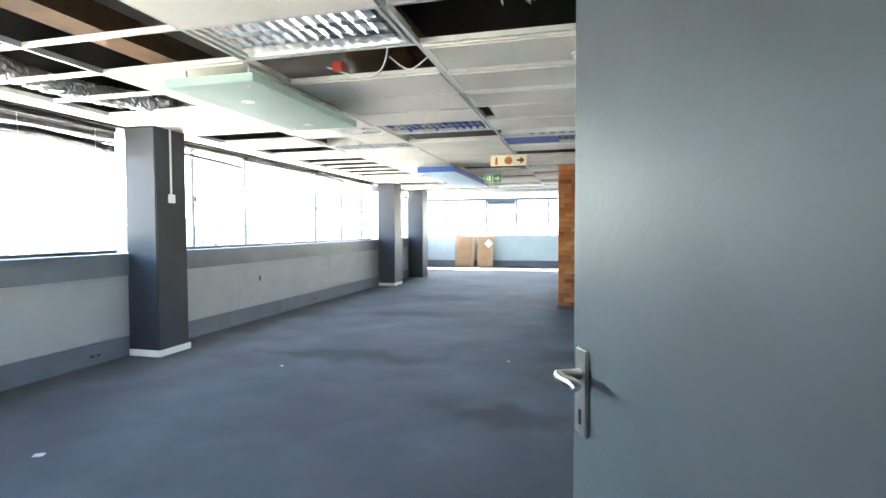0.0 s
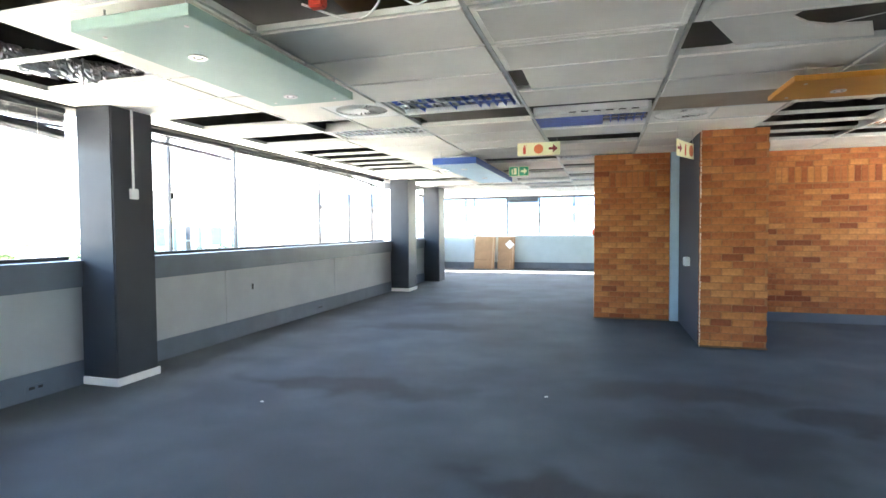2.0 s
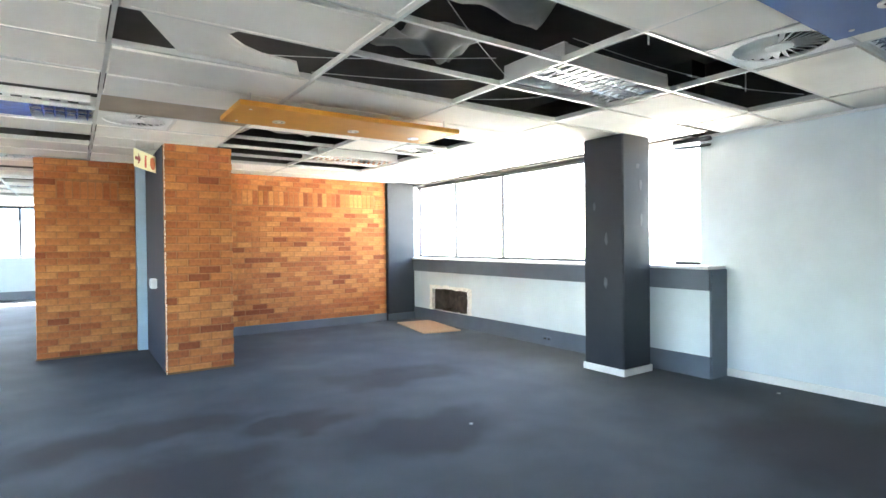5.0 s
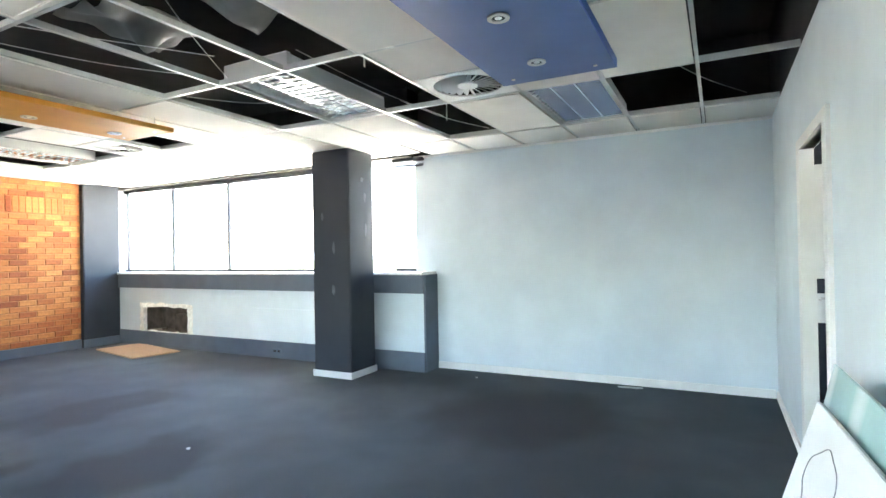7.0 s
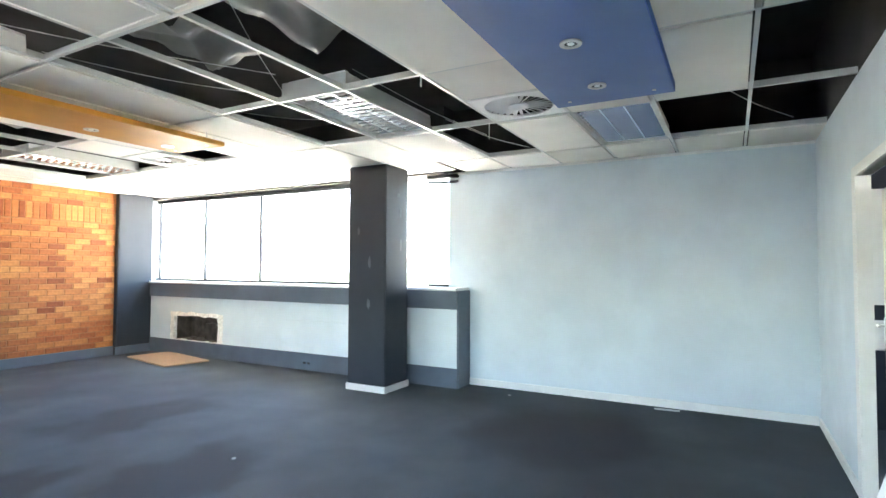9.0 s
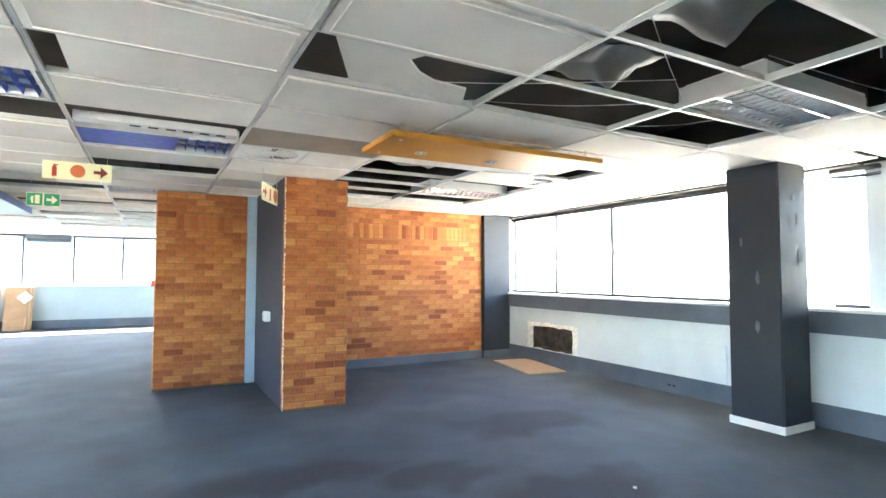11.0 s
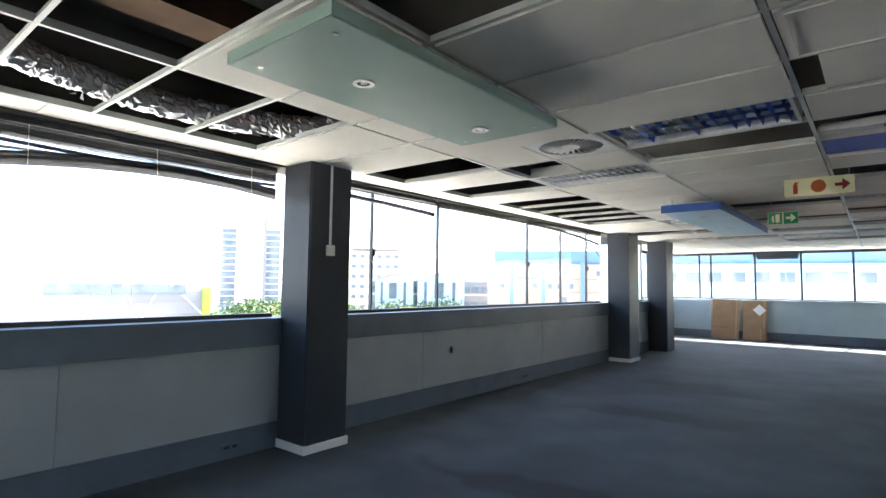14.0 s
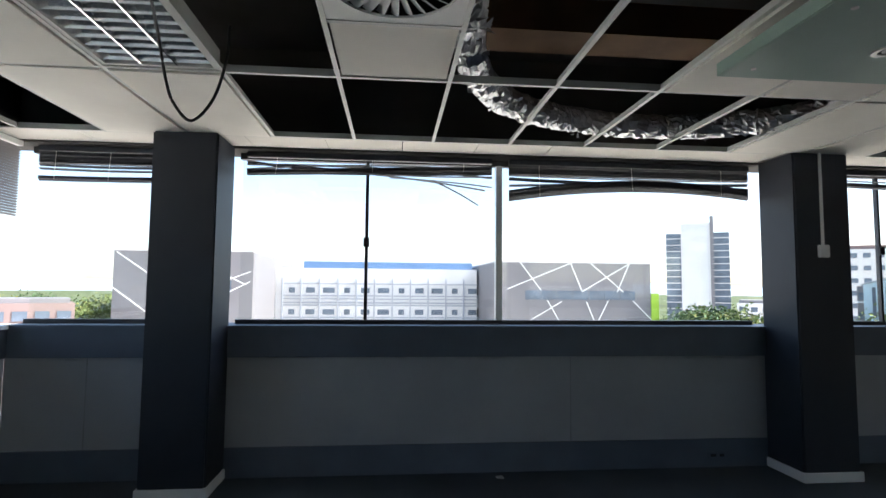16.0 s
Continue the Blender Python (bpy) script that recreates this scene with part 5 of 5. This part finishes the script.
def brick_office(center, yaw, w, top):
    """A beige brick block: small windows, blue stair glazing, a blue plant storey set back."""
    rng = random.Random(8)
    b = thing("brick_office", "beige brick office with blue stair glazing and blue plant storey", "building", m=pose(*center, GZ, 0, 0, yaw))
    hh = top - GZ
    part("wall", boxes((-w / 2, w / 2, 0, 14, 0, hh)), BEIGEBRICK, b)
    part("roof", boxes((-w / 2 + 1.0, w / 2 - 0.3, 0.8, 13, hh, hh + 2.3)), FARBLUE, b, "blue clad plant storey")
    strips = (-5.5, -0.3, 6.0)
    for x in strips:
        part("stair_glazing", boxes((x - 0.32, x + 0.32, -0.18, 0.1, 2.0, hh + 0.5)), FARBLUE, b, "tall blue stair glazing")
    part("canopy", boxes((-4.6, -1.0, -0.5, 0.0, hh - 2.6, hh - 2.05)), FARBLUE, b, "blue fascia band")
    dark = mesh_of(boxes((-0.36, 0.36, -0.1, 0.1, -0.4, 0.4)), "window", FARGLASS)
    pale = mesh_of(boxes((-0.36, 0.36, -0.1, 0.1, -0.4, 0.4)), "window", WHITE)
    for f in range(6):
        z = hh - 1.5 - f * 2.15
        part("course", boxes((-w / 2, w / 2, -0.06, 0.0, z - 1.05, z - 0.92)), FARBRICK, b)
        x = -w / 2 + 0.9
        while x < w / 2 - 0.6:
            if all(abs(x - q) > 0.9 for q in strips) and not (f == 0 and -5.1 < x < -0.6) and rng.random() < 0.8:
                o = new("window", pale if rng.random() < 0.45 else dark)
                o.parent, o.matrix_basis = b, pose(x, 0, z)
            x += rng.choice((0.95, 0.95, 1.5))


brick_office((-43.5, 81.5), 31, 19, 5.2)
flat_block("apartment_tower", "pale apartment tower with red balcony bands", (-125, 120), 46.6, 16, 14, 12, 1.0, 8, 6, TOWERWALL, FARBRICK)
flat_block("low_office", "low white office among the trees", (-126, 98), 53, 18, 12, -2, 0.8, 3, 7, WHITEWALL, GREYCLAD)
flat_block("glass_office", "pale blue glazed office beyond the end windows", (-10, 75), 13, 30, 14, 4.5, 2.0, 5, 12, SKYBLUE, FARBLUE)
flat_block("brick_annex", "small red brick annex beside the grey hall", (-72, -43), 122, 9, 8, -1.0, 0.6, 3, 4, FARBRICK, GREYCLAD)
flat_block("east_block", "pale office block across the street", (120, 30), -77, 60, 20, 2, 1.0, 5, 16, WHITEWALL, GREYCLAD)


def gable_hall(x, y, yaw, w, d, h):
    """A pale clad hall whose gable faces the office, with tall dark glazing."""
    b = thing("gabled_hall", "pale teal clad gabled hall with tall dark glazing", "building", "gabled halls", m=pose(x, y, GZ, 0, 0, yaw))
    rise = w * 0.15
    bm = bmesh.new()
    ends = [[bm.verts.new((px, py, pz)) for px, pz in ((-w / 2, 0), (w / 2, 0), (w / 2, h), (0, h + rise), (-w / 2, h))] for py in (0, d)]
    bm.faces.new(ends[0]), bm.faces.new(ends[1][::-1])
    for k in range(5):
        q = (k + 1) % 5
        bm.faces.new((ends[0][k], ends[0][q], ends[1][q], ends[1][k]))
    part("wall", bm, TEAL, b)
    for side in (-1, 1):
        bm = bmesh.new()
        vs = [bm.verts.new(p) for p in ((0, -0.3, h + rise + 0.05), (side * (w / 2 + 0.3), -0.3, h - 0.05), (side * (w / 2 + 0.3), d, h - 0.05), (0, d, h + rise + 0.05))]
        up = [bm.verts.new(v.co + Vector((0, 0, 0.18))) for v in vs]
        bm.faces.new(vs), bm.faces.new(up[::-1])
        for k in range(4):
            bm.faces.new((vs[k], vs[(k + 1) % 4], up[(k + 1) % 4], up[k]))
        part("roof", bm, FIN, b)
    for x0, x1, z0, z1 in ((-w * 0.14, w * 0.06, h - 3.6, h - 0.5), (w * 0.24, w * 0.31, h - 5.0, h - 0.4), (-w * 0.36, -w * 0.3, h - 5.0, h - 0.4)):
        part("window", boxes((x0, x1, -0.1, 0.1, z0, z1)), FARGLASS, b)


gable_hall(-74, 77, 44, 7.4, 16, 16.4)
gable_hall(-67.3, 83.2, 39, 9.2, 16, 16.5)
flat_block("link_block", "grey link block between the gabled halls", (-70.5, 88), 41, 30, 8, 2.2, 0.3, 4, 16, GREYCLAD, FIN)


def tree(x, y, height, r, seed, mat, label):
    rng = random.Random(seed)
    t = thing("tree", label, "tree", "town trees", m=pose(x, y, GZ))
    bm = bmesh.new()
    tube(bm, [(0, 0, 0), (0.1, 0.05, height * 0.3), (0.0, 0.2, height * 0.55)], 0.28, 7)
    limbs = []
    for k in range(6):
        a = 2 * math.pi * k / 6 + rng.uniform(-0.4, 0.4)
        e = Vector((math.cos(a) * r * 0.65, math.sin(a) * r * 0.65, height * rng.uniform(0.6, 0.85)))
        tube(bm, [(0, 0.1, height * rng.uniform(0.3, 0.5)), tuple(e * 0.6 + Vector((0, 0, height * 0.2))), tuple(e)], 0.10, 5)
        limbs.append(e)
    part("trunk", bm, BARK, t)
    verts, faces = [], []
    for _ in range(1500):
        c = rng.choice(limbs) if rng.random() < 0.75 else Vector((0, 0, height * 0.75))
        d = Vector((rng.gauss(0, 1), rng.gauss(0, 1), rng.gauss(0, 0.6))) * r * 0.32
        p = c + d
        n = len(verts)
        s = rng.uniform(0.18, 0.42)
        u = Vector((rng.uniform(-1, 1), rng.uniform(-1, 1), rng.uniform(-1, 1))).normalized()
        v = u.orthogonal().normalized()
        w = u.cross(v)
        verts += [p + v * s, p + w * s * 0.6, p - v * s, p - w * s * 0.6]
        faces.append((n, n + 1, n + 2, n + 3))
    me = bpy.data.meshes.new("crown")
    me.from_pydata(verts, [], faces)
    me.materials.append(mat)
    ob = new("crown", me)
    ob.parent = t
    return t


trng = random.Random(21)
for k, (x, y) in enumerate(((-74, 45), (-78, 50), (-70, 47), (-84, 55), (-76, 55), (-90, 60), (-66, 55), (-72, 62), (-64, 66), (-60, 74), (-70, 72), (-78, 68), (-56, 68), (-95, -46), (-110, -55), (-120, -62), (-88, -52), (-100, -66), (-130, -75), (-140, -64), (-120, -85), (-150, -90))):
    tree(x, y, trng.uniform(12.3, 14.6), trng.uniform(3.6, 5.0), 40 + k, (LEAF2, LEAF, LEAF3)[k % 3], "leafy green town tree with an uneven crown")


# ---- bricks ----
BL, BH, BD, J = 0.222, 0.073, 0.02, 0.012
brng = random.Random(11)


def brick_mesh(name, l, h, d, mat):
    bm = boxes((0, l, -d, 0, 0, h))
    front = [e for e in bm.edges if all(abs(v.co.y + d) < 1e-6 for v in e.verts)]
    bmesh.ops.bevel(bm, geom=front, offset=0.004, segments=1, affect="EDGES")
    return mesh_of(bm, name, mat)


BRICK_MESHES = {}


def lay_bricks(parent, origin, turn, width, z0, z1, soldier=None, limit=None):
    """Stretcher bond on a wall face; origin: lower left on the face, turn: degrees. Past the limit (in metres from the start) bricks are joined."""
    base = pose(*origin, 0, 0, turn)
    joined = bmesh.new()
    count = int((z1 - z0) / (BH + J))
    h = (z1 - z0) / count - J

    def place(x, z, l, hh):
        key = (round(l, 3), round(hh, 3))
        if key not in BRICK_MESHES:
            BRICK_MESHES[key] = brick_mesh("brick", l, hh, BD, BRICK)
        m = base @ pose(x, brng.uniform(-0.002, 0.002), z)
        if limit is not None and x < limit:
            box(joined, 0, l, -BD, 0, 0, hh, m)
            return
        ob = new("brick", BRICK_MESHES[key])
        ob.parent = parent
        ob.matrix_basis = m
    for r in range(count):
        z = z0 + r * (h + J) + J / 2
        x = J / 2 if r % 2 == 0 else -(BL + J) / 2 + J / 2
        while x < width - 0.03:
            a, b = max(x, 0.003), min(x + BL, width - 0.003)
            if soldier and z + h > soldier[2] + 0.01 and z < soldier[3] - 0.01:
                if a < soldier[0] < b:
                    b = soldier[0] - J
                elif a < soldier[1] < b:
                    a = soldier[1] + J
                elif a >= soldier[0] and b <= soldier[1]:
                    x += BL + J
                    continue
            if b - a > 0.03:
                place(a, z, b - a, h)
            x += BL + J
    if soldier:
        n = int((soldier[1] - soldier[0]) / (BH + J))
        s = (soldier[1] - soldier[0]) / n
        for k in range(n):
            place(soldier[0] + k * s + J / 2, soldier[2], s - J, soldier[3] - soldier[2] - 0.008)
    if joined.verts:
        tagged(part("brickwork", joined, BRICKS, parent), kind="stuff")
    else:
        joined.free()


def brick_body(name, bm, label):
    return structure(name, bm, MORTAR, label)


rowh = (H - 0.01) / int((H - 0.01) / (BH + J))
pillar = brick_body("brick_pillar", boxes((1.007, 1.72, 8.357, 8.47, 0, H - 0.01)), "orange facing-brick pillar with pale worn corner")
lay_bricks(pillar, (1.0, 8.37, 0), 0, 0.73, 0, H - 0.01)
lay_bricks(pillar, (1.02, 8.47, 0), -90, 0.095, 0, H - 0.01)
pier = brick_body("brick_pier", boxes((-0.253, 0.868, 10.217, 12.3, 0, H - 0.01)), "orange and plum facing-brick pier with a soldier course")
lay_bricks(pier, (-0.26, 10.23, 0), 0, 1.125, 0, H - 0.01, (0.24, 0.92, rowh * 24 + 0.006, rowh * 26 + 0.02 + rowh * 0.5))
lay_bricks(pier, (-0.24, 12.3, 0), -90, 2.05, 0, H - 0.01, limit=1.2)
brickwall = brick_body("brick_wall", boxes((1.73, 5.04, 10.592, 10.9, 0, H - 0.01)), "long orange facing-brick wall with a soldier course")
lay_bricks(brickwall, (1.73, 10.605, 0), 0, 3.31, 0.14, H - 0.01, (0.5, 3.07, 2.12, 2.36), limit=0.9)
# Solid block above the core, coloured with the darkness of the void.
structure("wall_brick_head", boxes((-0.24, 5.6, 10.62, 12.3, H - 0.01, 3.45)), SLAB, "solid fill above the brick core, void darkness in its colour")
